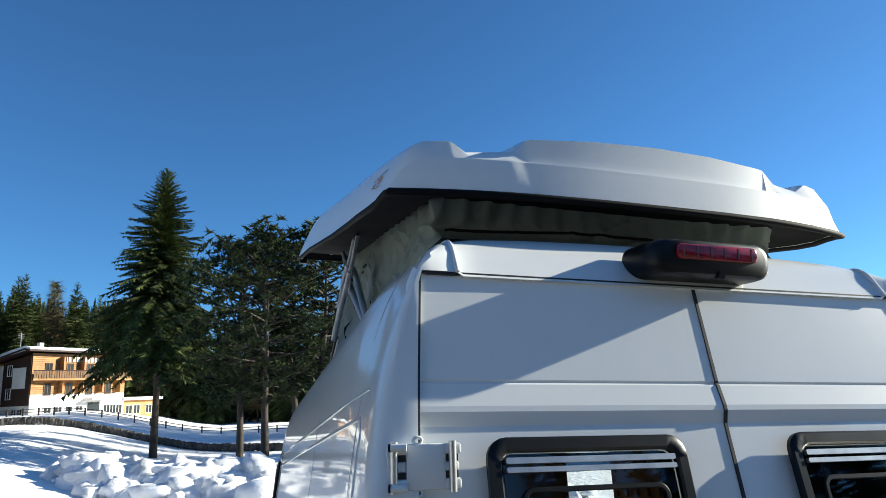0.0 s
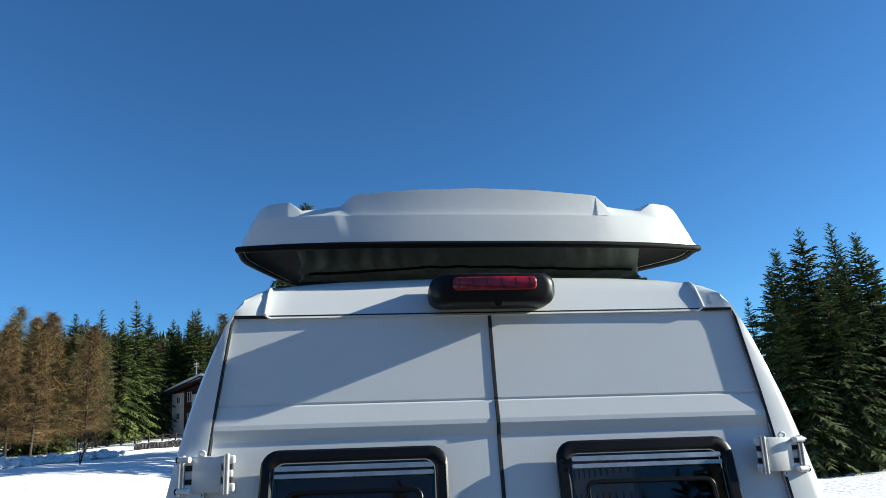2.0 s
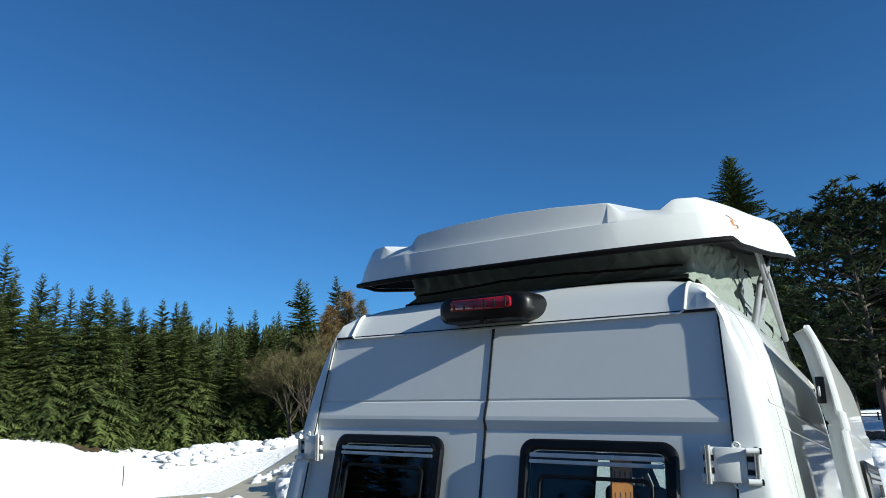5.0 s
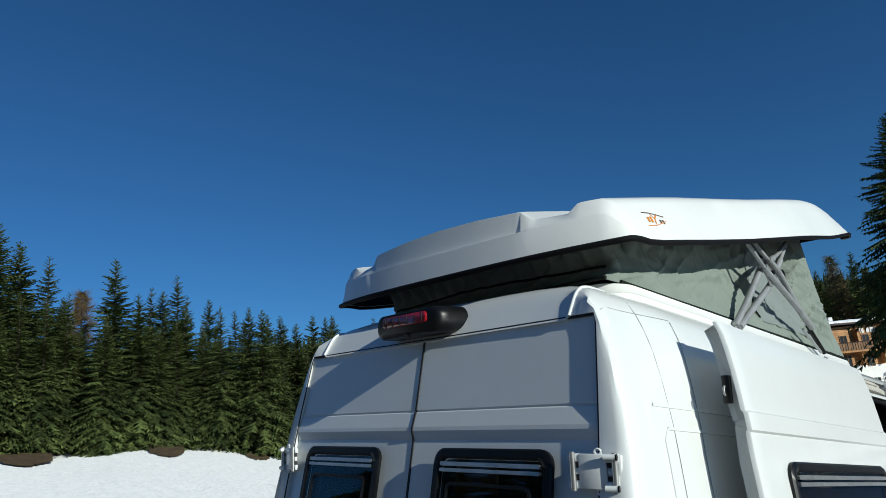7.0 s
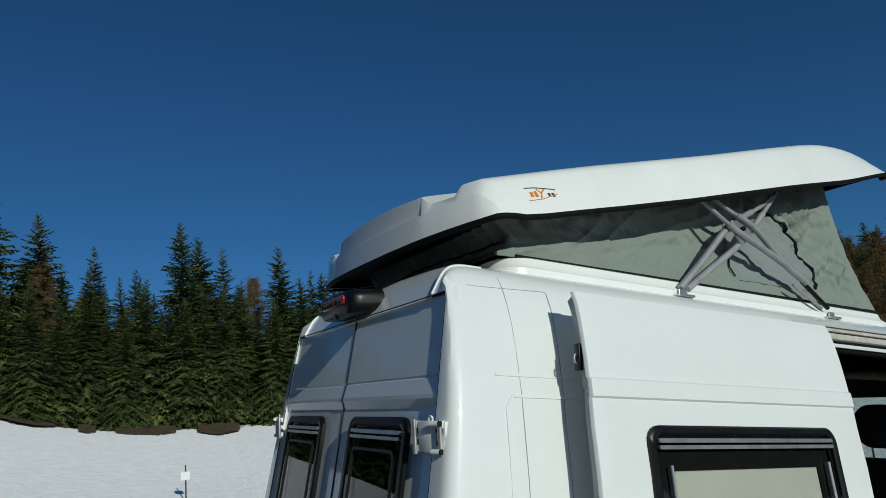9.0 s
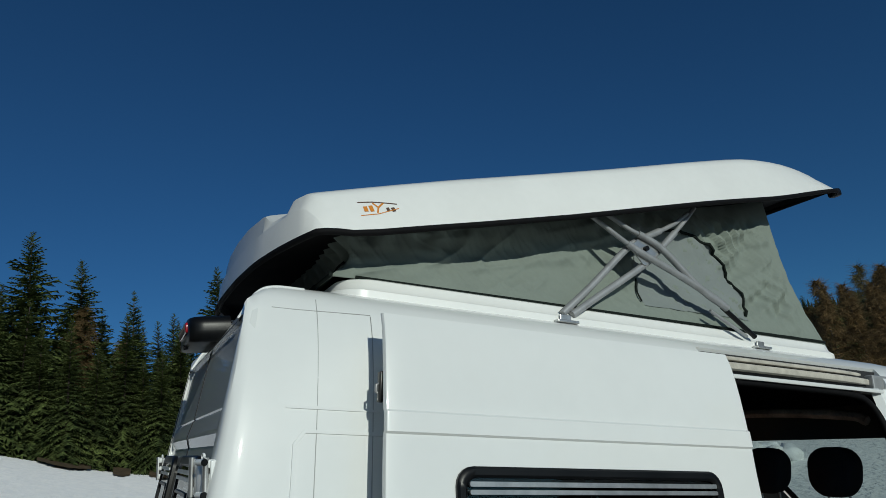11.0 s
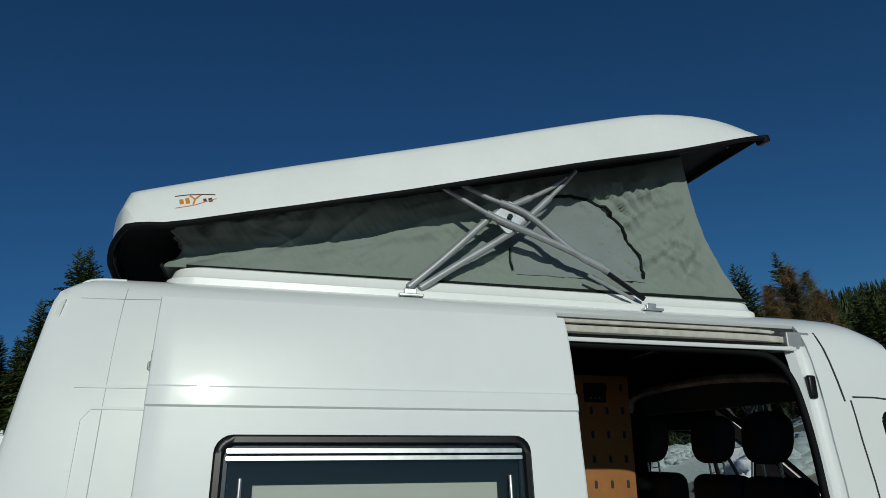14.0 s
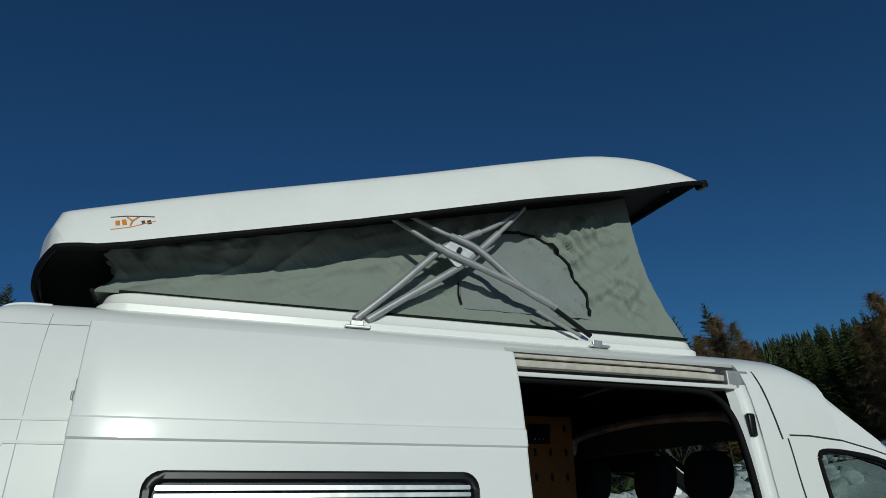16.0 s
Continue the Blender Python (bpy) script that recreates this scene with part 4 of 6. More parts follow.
def canvas_point(u, v):
    """A point of the tent: u goes once round from the rear right corner (right flank, front, left flank, rear), v from bottom to top."""
    spans = (2.62, 1.36, 2.62, 1.36)
    total = sum(spans)
    d = u * total
    x0, x1, y0, y1 = 0.685, -0.685, 0.40, 3.02
    top_y0, top_y1 = 0.34, 2.83
    if d < spans[0]:
        s, flank = d / spans[0], 0
        b, t = Vector((x0, lerp(y0, y1, s), 0)), Vector((lerp(0.665, 0.565, step(0.1, 0.9, s)), lerp(top_y0, top_y1, s), 0))
    elif d < spans[0] + spans[1]:
        s, flank = (d - spans[0]) / spans[1], 1
        b, t = Vector((lerp(x0, x1, s), y1, 0)), Vector((lerp(0.565, -0.565, s), top_y1, 0))
    elif d < 2 * spans[0] + spans[1]:
        s, flank = (d - spans[0] - spans[1]) / spans[2], 2
        b, t = Vector((x1, lerp(y1, y0, s), 0)), Vector((-lerp(0.565, 0.665, step(0.1, 0.9, s)), lerp(top_y1, top_y0, s), 0))
    else:
        s, flank = (d - 2 * spans[0] - spans[1]) / spans[3], 3
        b, t = Vector((lerp(x1, x0, s), y0, 0)), Vector((lerp(-0.665, 0.665, s), top_y0, 0))
    b.z, t.z = 2.55, shell_under(t.y) + 0.055
    p = b.lerp(t, v)
    hang = math.sin(math.pi * v)
    nrm = (Vector((1, 0, 0)), Vector((0, 1, 0)), Vector((-1, 0, 0)), Vector((0, -1, 0)))[flank]
    if flank == 3:
        p.y -= 0.09 * (1 - v) ** 2
    if flank == 1:
        p.y -= 0.10 * hang * (1 - 0.5 * v)
    elif flank in (0, 2):
        ahead = s if flank == 0 else 1 - s
        p.y -= 0.10 * hang * (1 - 0.5 * v) * ahead ** 6
    w = Vector((p.x * 2.2, p.y * 2.2, p.z * 2.2))
    slack = 0.014 * noise.noise(w + Vector((3, 1, 0))) + 0.007 * noise.noise(Vector((p.x * 6 + p.z * 9, p.y * 6 + p.z * 9, p.z * 5)))
    if flank == 0 or flank == 2:
        ahead = s if flank == 0 else 1 - s
        fold = abs(math.sin((p.y * 0.95 - p.z * 0.55) * 17 + 2.2 * noise.noise(w * 1.3)))
        slack += 0.034 * fold * (0.14 + 0.9 * step(0.70, 0.92, ahead)) * (1 - 0.6 * v) - 0.045 * hang * step(0.0, 0.3, ahead) * (1 - step(0.86, 1.0, ahead))
        slack += 0.012 * noise.noise(Vector((p.y * 3.0 + p.z * 14, p.z * 16 - p.y * 4, 1.7))) * hang
        slack += 0.024 * (0.5 + 0.5 * math.sin(p.y * 42 + 5 * noise.noise(w))) * step(0.45, 0.95, v) * (1 - 0.6 * step(0.6, 0.85, ahead))
    if flank == 3:
        edge = min(s, 1 - s)
        slack += 0.045 * (0.5 + 0.5 * math.sin(s * 95 + v * 3)) * (0.25 + 0.75 * (1 - step(0.05, 0.4, edge))) * step(0.38, 0.8, v)
        slack -= 0.05 * hang
    if flank == 1:
        slack += 0.008 * math.sin(s * 60)
    across, along = (p.y, p.z) if flank in (0, 2) else (p.x, p.z)
    ridge = 1 - abs(noise.noise(Vector((across * 5.5 - along * 9.0, along * 2.6 + across * 1.1, flank * 7.3))))
    fine = 1 - abs(noise.noise(Vector((across * 17 + along * 15, along * 4 - across * 2, 3.1 + flank))))
    slack += (0.006 if flank == 1 else 0.016 if flank == 3 else 0.016 + 0.010 * (1 - step(0.94, 1.0, s if flank == 0 else 1 - s)) * step(0.72, 0.95, s if flank == 0 else 1 - s)) * ridge ** 5 * (0.4 + 0.6 * hang) + (0.0045 + (0.008 * step(0.6, 0.85, s if flank == 0 else 1 - s) if flank in (0, 2) else 0.0)) * fine ** 6
    if flank in (0, 2):
        across = p.y * 0.60 + p.z * 0.80 + 0.05 * noise.noise(w * 2.0)
        pleat = (1 - (across * 15.0) % 1.0) ** 2.2
        slack += 0.026 * pleat * (0.25 + 0.75 * step(0.55, 0.85, s if flank == 0 else 1 - s)) * max(0.0, 0.5 + 1.4 * noise.noise(w * 1.7 + Vector((0, 5, 0))))
        slack *= 1 - 0.85 * step(0.93, 1.0, s if flank == 0 else 1 - s)
    if flank == 1:
        slack *= 0.15 + 0.85 * step(0.0, 0.15, min(s, 1 - s))
    return p + nrm * slack * min(1.0, 6 * v, 6 * (1.02 - v)), nrm


def build_canvas():
    nu, nv = 1080, 56
    bm = bmesh.new()
    rows = [[bm.verts.new(canvas_point(i / nu, j / nv)[0]) for i in range(nu)] for j in range(nv + 1)]
    for a, b in zip(rows, rows[1:]):
        for i in range(nu):
            bm.faces.new((a[i], a[(i + 1) % nu], b[(i + 1) % nu], b[i]))
    tent = part("tent_canvas", bm, CLOTH, van, "grey-green canvas walls with soft folds", 180)
    cloth = tent.modifiers.new("cloth", "SOLIDIFY")
    cloth.thickness, cloth.offset = 0.003, -1
    bm = bmesh.new()
    tube(bm, [canvas_point(i / 640, 0.02)[0] + canvas_point(i / 640, 0.02)[1] * 0.005 for i in range(641)], 0.008, 6)
    part("hem", bm, CLOTH_DARK, tent, "dark green hem piping", 60)
    # second line of stitching across the rear wall
    bm = bmesh.new()
    u0 = (2 * 2.62 + 1.36) / 7.96
    tube(bm, [canvas_point(u0 + (1 - u0) * q, 0.33 + 0.16 * math.sin(math.pi * q))[0] + Vector((0, -0.006, 0)) for q in np.linspace(0.02, 0.98, 50)], 0.005, 6)
    part("seam", bm, CLOTH_DARK, tent)
    # side windows of grey mesh with dark zips
    for s in (1, -1):
        out = [(2.03, 3.05), (2.13, 3.065), (2.22, 3.06), (2.295, 3.03), (2.36, 2.98), (2.41, 2.90), (2.44, 2.83), (2.455, 2.74), (2.465, 2.65)]
        zipl = smooth_path([(s, y, z) for y, z in out], 4)

        def lay(y, z, off):
            best_u = (y - 0.40) / 2.62
            best = None
            for _ in range(6):
                b0, t0 = lerp(0.40, 3.02, best_u), lerp(0.34, 2.83, best_u)
                top = shell_under(t0) + 0.055
                v = min(0.99, max(0.01, (z - 2.55) / (top - 2.55)))
                yy = lerp(b0, t0, v) - 0.10 * math.sin(math.pi * v) * (1 - 0.5 * v) * best_u ** 6
                best_u += (y - yy) / 2.62
            p = canvas_point(best_u * 2.62 / 7.96, v)[0]
            return Vector((s * (p.x + off), p.y, p.z))
        bm = bmesh.new()
        tube(bm, [lay(p.y, p.z, 0.008) for p in zipl], 0.008, 6)
        part("zip", bm, CLOTH_DARK, tent, "dark zip round the mesh window", 60)
        bm = bmesh.new()
        tube(bm, [lay(1.79, z, 0.008) for z in (2.76, 2.70, 2.645)], 0.004, 6)
        part("zip", bm, CLOTH_DARK, tent, "", 60)
        bm = bmesh.new()
        rows = []
        for j in range(15):
            q = j / 14
            z = lerp(2.625, 3.045, q)
            ymax = float(np.interp(-z, [-p.z for p in zipl], [p.y for p in zipl]))
            rows.append([bm.verts.new(lay(lerp(1.80, ymax, i / 18), z, 0.0045)) for i in range(19)])
        for a, b in zip(rows, rows[1:]):
            for i in range(18):
                bm.faces.new((a[i], a[i + 1], b[i + 1], b[i]))
        part("mesh_window", bm, FLAP, tent, "grey mesh window, zipped shut", 180)


build_canvas()


def scissor(s):
    """One lifting scissor: two pairs of bent tubes crossing at a plate, with feet on the roof and a black gas strut."""
    root = new("lifting_scissor")
    root.parent = van
    tagged(root, "grey tubular lifting scissor of the pop-up roof")
    bars = (((1.285, 2.512), (1.44, 2.65), (1.62, 2.825), (1.69, 2.885), (1.78, 2.935), (1.94, 3.02), (2.05, 3.10)), ((1.335, 2.512), (1.50, 2.625), (1.71, 2.765), (1.80, 2.835), (2.0, 3.03), (2.10, 3.14)),
            ((1.40, 2.985), (1.53, 2.918), (1.66, 2.855), (1.74, 2.825), (1.93, 2.76), (2.15, 2.675), (2.215, 2.637)), ((1.50, 3.0), (1.64, 2.942), (1.75, 2.91), (1.85, 2.865), (2.06, 2.71), (2.215, 2.640)))
    for k, line in enumerate(bars):
        bm = bmesh.new()
        way = smooth_path([(s * (0.738 if k < 2 else 0.768), y, z) for y, z in line], 4)
        split = int(len(way) * (0.72 if k < 2 else 0.30))
        tube(bm, way[:split + 1] if k < 2 else way[split:], 0.0165, 10)
        bar = part("bar", bm, STEEL, root, "", 60)
        bm = bmesh.new()
        tube(bm, way[split:] if k < 2 else way[:split + 1], 0.011, 10)
        part("rod", bm, STEEL, bar, "thinner rod sliding in the bar", 60)
    bm = bmesh.new()
    m = pose(s * 0.753, 1.742, 2.862, 90, 0, 90 * s) @ pose(0, 0, 0, 0, 0, 45)
    plate(bm, rounded(0.13, 0.115, 0.02, 3), 0.006, m, None, 0.001)
    pl = part("pivot_plate", bm, ALU, root, "aluminium pivot plate")
    bm = bmesh.new()
    tube(bm, [(s * 0.735, 1.742, 2.862), (s * 0.776, 1.742, 2.862)], 0.012, 12)
    part("pivot_bolt", bm, PLASTIC, pl, "dark bolt", 40)
    for y0, y1 in ((1.225, 1.36), (2.37, 2.50)):
        bm = bevelled_box((s * 0.742, y0 + 0.015, 2.468), (s * 0.774, y1 - 0.015, 2.480), 0.003)
        br = part("foot_bracket", bm, ALU, root, "aluminium foot bracket")
        bm = bevelled_box((s * 0.745, y0 + 0.04, 2.48), (s * 0.752, y1 - 0.04, 2.506), 0.003)
        part("lug", bm, ALU, br)
    bm = bmesh.new()
    tube(bm, [(s * 0.752, 2.20, 2.648), (s * 0.757, 2.395, 2.522)], 0.012, 10)
    part("gas_strut", bm, PLASTIC, root, "black gas strut", 60)
    bm = bmesh.new()
    tube(bm, [(s * 0.752, 2.12, 2.62), (s * 0.757, 2.34, 2.518)], 0.008, 8)
    part("strut_rod", bm, STEEL, root, "", 60)


for s in (1, -1):
    scissor(s)


# ---- inside the van ----
def slotted_panel(parent, m, w, h, mat, cols, rows):
    """A plywood board with rows of upright slots."""
    bm = bmesh.new()
    box(bm, (0, 0, 0), (w, h, 0.012), m)
    p = part("board", bm, mat, parent)
    bm = bmesh.new()
    for i in range(cols):
        for j in range(rows):
            cx, cy = (i + 0.5) * w / cols, (j + 0.5) * h / rows
            plate(bm, [(cx + a, cy + b) for a, b in rounded(0.020, 0.048, 0.009, 3)], 0.0015, m @ pose(0, 0, 0.012))
    tagged(part("slot", bm, SEAM, p, "dark slots in the board"), kind="stuff")


def build_interior():
    cab = new("storage_cabinet")
    cab.parent = van
    tagged(cab, "tall orange plywood cabinet with rows of slots")
    slotted_panel(cab, pose(-0.16, 0.62, 1.0, 90, 0, 180) @ pose(0, 0, 0), 0.72, 1.32, ORANGE_PLY, 9, 12)
    slotted_panel(cab, pose(-0.50, 2.58, 0.56, 90, 0, 90), 0.44, 1.76, ORANGE_PLY, 4, 12)
    bm = bevelled_box((-0.488, 2.70, 2.15), (-0.472, 2.85, 2.27), 0.006)
    ctl = part("control_panel", bm, PLASTIC, cab, "black control panel with three small lamps")
    for k in range(3):
        bm = bmesh.new()
        box(bm, (-0.472, 2.735 + 0.03 * k, 2.172), (-0.469, 2.745 + 0.03 * k, 2.182))
        part("button", bm, ALU, ctl)
    right = new("storage_panel")
    right.parent = van
    tagged(right, "orange plywood wall panel with slots")
    slotted_panel(right, pose(0.60, 0.50, 0.9, 90, 0, 90) @ pose(0, 0, 0, 0, 180, 0) @ pose(-1.1, 0, 0), 1.1, 1.25, ORANGE_PLY, 12, 11)
    # curved roof bow with bolts ahead of the seats, paled to read as sunlit
    bm = bmesh.new()
    tube(bm, smooth_path([(-0.80, 3.20, 2.12), (-0.68, 3.20, 2.215), (0.0, 3.20, 2.245), (0.60, 3.20, 2.205), (0.72, 3.20, 2.17)], 6), 0.027, 6)
    part("roof_bow", bm, material("sunlit_bow", (0.82, 0.74, 0.66), 0.6, vary=0.25, scale=9), van, "grey roof bow with bolt holes, colour paled as if sunlit", 60)
    bm = bmesh.new()
    box(bm, (-0.80, 3.30, 2.09), (0.80, 3.34, 2.26))
    part("header", bm, material("grey_headliner", (0.11, 0.115, 0.11), 0.9, vary=0.08), van, "dark cab headliner")
    # three front seats
    for x, w in ((-0.52, 0.50), (0.10, 0.42), (0.52, 0.42)):
        seat = new("front_seat")
        seat.parent = van
        tagged(seat, "dark grey fabric front seat with head restraint")
        bm = bevelled_box((x - w / 2, 3.13, 1.0), (x + w / 2, 3.27, 1.73), 0.065, 5)
        part("backrest", bm, SEAT, seat, "", 60)
        bm = bevelled_box((x - w / 2, 3.3, 0.85), (x + w / 2, 3.85, 1.02), 0.05, 4)
        part("cushion", bm, SEAT, seat, "", 60)
        bm = bmesh.new()
        loops = []
        for y, g in ((3.105, 0.055), (3.115, 0.022), (3.135, 0.004), (3.17, 0.0), (3.205, 0.006), (3.225, 0.03), (3.232, 0.065)):
            loops.append([bm.verts.new((x + px * (1 - g * 3.2) * (1 + 0.5 * pz), y + 0.12 * pz, 1.915 + pz * (1 - g * 3.2))) for px, pz in rounded(0.255, 0.255, 0.10, 6)])
        for a, b in zip(loops, loops[1:]):
            for i in range(len(a)):
                bm.faces.new((a[i], a[(i + 1) % len(a)], b[(i + 1) % len(b)], b[i]))
        bm.faces.new(loops[0][::-1])
        bm.faces.new(loops[-1])
        bmesh.ops.recalc_face_normals(bm, faces=bm.faces[:])
        part("head_restraint", bm, SEAT, seat, "", 60)
        for dx in (-0.06, 0.06):
            bm = bmesh.new()
            tube(bm, [(x + dx, 3.18, 1.70), (x + dx, 3.17, 1.83)], 0.006, 8)
            part("post", bm, ALU, seat, "", 60)
    bm = bevelled_box((-0.85, 4.15, 0.8), (0.85, 4.62, 1.34), 0.08, 3)
    part("dashboard", bm, PLASTIC, van, "dark dashboard", 50)


build_interior()


# ---- trees ----
def spray(verts, faces, root, way, length, droop, width, rng, twigs=7):
    """A bough: a drooping spine with pairs of tapering needle sprays."""
    side = way.cross(Vector((0, 0, 1))).normalized()
    pts = []
    for k in range(twigs + 1):
        s = k / twigs
        pts.append(root + way * length * s + Vector((0, 0, -droop * length * s * s + 0.10 * length * max(0, s - 0.75))))
    for k in range(twigs):
        a, b = pts[k], pts[k + 1]
        s = (k + 0.5) / twigs
        reach = width * length * (0.35 + 0.65 * (1 - s)) * (0.45 + 0.55 * min(1, s * 4))
        for sg in (-1, 1):
            tip = a.lerp(b, 0.9) + side * sg * reach * rng.uniform(0.7, 1.25) + way * reach * 0.55 + Vector((0, 0, -reach * rng.uniform(0.15, 0.7)))
            n = len(verts)
            verts.extend((a, b, tip))
            faces.append((n, n + 1, n + 2))
        # hanging twigs under the bough
        n = len(verts)
        hang = a.lerp(b, 0.5) + Vector((rng.uniform(-0.04, 0.04), rng.uniform(-0.04, 0.04), -0.30 * reach - 0.04 * length)) + way * 0.02
        verts.extend((a, b, hang))
        faces.append((n, n + 1, n + 2))
    n = len(verts)
    verts.extend((pts[-1] + side * 0.02 * length, pts[-1] - side * 0.02 * length, pts[-1] + way * 0.09 * length))
    faces.append((n, n + 1, n + 2))


def tree_mesh(name, verts, faces, mat):
    me = bpy.data.meshes.new(name)
    me.from_pydata([tuple(v) for v in verts], [], faces)
    me.materials.append(mat)
    return me


def trunk_mesh(name, points, r, taper, sides=8):
    bm = bmesh.new()
    tube(bm, smooth_path(points, 3), r, sides, True, taper)
    return mesh_of(name, bm, BARK, 180)


def make_tree(kind, label, category, trunk, crown):
    root = thing(kind, label, category, pose(0, 0, -500))
    for nm, me in (("trunk", trunk), ("crown", crown)):
        ob = new(nm, me)
        ob.parent = root
    return root


def spruce(seed, h=10.0, wide=0.17, clear=0.06, density=1.0, mat=None, fine=1.0):
    """A narrow spruce, h metres high."""
    rng = random.Random(seed)
    verts, faces = [], []
    levels = int(46 * density)
    for k in range(levels):
        s = k / (levels - 1)
        z = h * (clear + (1 - clear) * s ** 0.92 * 0.985)
        r = h * wide * (1 - s) ** 0.80 * rng.uniform(0.7, 1.2) + 0.016 * h
        count = int(max(5, int(14 - 8 * s)) * (1 + 0.45 * (fine - 1)))
        a0 = rng.uniform(0, 6.28)
        for i in range(count):
            if rng.random() < 0.06:
                continue
            a = a0 + 2 * math.pi * i / count + rng.uniform(-0.25, 0.25)
            up = lerp(-0.12, 0.75, s ** 2.2) + rng.uniform(-0.1, 0.1)
            way = Vector((math.cos(a), math.sin(a), up)).normalized()
            spray(verts, faces, Vector((0, 0, z + rng.uniform(-0.1, 0.1))), way, r * rng.uniform(0.7, 1.15), lerp(0.35, 0.05, s) * rng.uniform(0.7, 1.5), lerp(0.30, 0.46, s) * rng.uniform(0.8, 1.2) / fine ** 0.55, rng, int((8 if s < 0.35 else 6 if s < 0.8 else 4) * fine))
    trunk = trunk_mesh("trunk", [(0, 0, -0.4), (0.02 * h * 0.1, 0, h * 0.4), (0, 0, h * 0.97)], h * 0.014, 0.1)
    return make_tree("spruce_tree", "tall dark green spruce at the edge of the snow", "tree", trunk, tree_mesh("crown", verts, faces, mat or NEEDLE))


def larch(seed, h=10.0, mat=None, label="brown autumn larch with thin drooping twigs", wide=0.20, full=1.0):
    """A larch with sparse, thin, twiggy boughs."""
    rng = random.Random(seed)
    verts, faces = [], []
    for k in range(44):
        s = k / 43
        z = h * (0.14 + 0.84 * s)
        r = h * wide * (1 - s) ** 0.75 * rng.uniform(0.45, 1.3) + 0.012 * h
        for i in range(5):
            a = rng.uniform(0, 6.28)
            way = Vector((math.cos(a), math.sin(a), rng.uniform(0.0, 0.5))).normalized()
            root = Vector((0, 0, z))
            side = way.cross(Vector((0, 0, 1))).normalized()
            tip = root + way * r + Vector((0, 0, -0.12 * r))
            n = len(verts)
            verts.extend((root + Vector((0, 0, 0.003 * h)), root - Vector((0, 0, 0.003 * h)), tip))
            faces.append((n, n + 1, n + 2))
            for _ in range(int(44 * full)):
                q = rng.uniform(0.12, 1.0)
                b = root.lerp(tip, q)
                d = (side * rng.uniform(-1, 1) + way * rng.uniform(0, 0.8) + Vector((0, 0, rng.uniform(-1.3, 0.3)))).normalized() * h * rng.uniform(0.03, 0.085)
                wd = d.cross(Vector((rng.uniform(-1, 1), rng.uniform(-1, 1), 0.3))).normalized() * h * 0.0011
                n = len(verts)
                verts.extend((b + wd, b - wd, b + d))
                faces.append((n, n + 1, n + 2))
    trunk = trunk_mesh("trunk", [(0, 0, -0.4), (0.01 * h, 0.005 * h, h * 0.5), (0, 0, h * 0.97)], h * 0.011, 0.12)
    return make_tree("larch_tree", label, "tree", trunk, tree_mesh("crown", verts, faces, mat or LARCH))


def bare_tree(seed, h=8.0, mat=None, label="bare round-crowned broadleaf tree with fine grey twigs", kind="bare_tree"):
    """A leafless tree that forks again and again."""
    rng = random.Random(seed)
    verts, faces = [], []
    bm = bmesh.new()

    def grow(p, d, length, r, level):
        q = p + d * length
        if level < 3:
            tube(bm, [p, p.lerp(q, 0.5) + Vector((rng.uniform(-1, 1), rng.uniform(-1, 1), 0)) * 0.04 * length, q], r, 5, False, 0.7)
        else:
            w = d.orthogonal().normalized() * max(r, 0.004 * h * 0.3)
            n = len(verts)
            verts.extend((p + w, p - w, q))
            faces.append((n, n + 1, n + 2))
        if level >= 7:
            return
        for _ in range(3):
            e = (d + Vector((rng.uniform(-1, 1), rng.uniform(-1, 1), rng.uniform(-0.5, 0.8))) * 0.75).normalized()
            grow(p.lerp(q, rng.uniform(0.55, 1.0)), e, length * rng.uniform(0.62, 0.82), r * 0.58, level + 1)
    for k in range(3):
        grow(Vector((0, 0, -0.2)), Vector((rng.uniform(-0.25, 0.25), rng.uniform(-0.25, 0.25), 1)).normalized(), h * 0.30, h * 0.012, 0)
    return make_tree(kind, label, "tree", mesh_of("trunk", bm, BARK, 180), tree_mesh("crown", verts, faces, mat or TWIG))


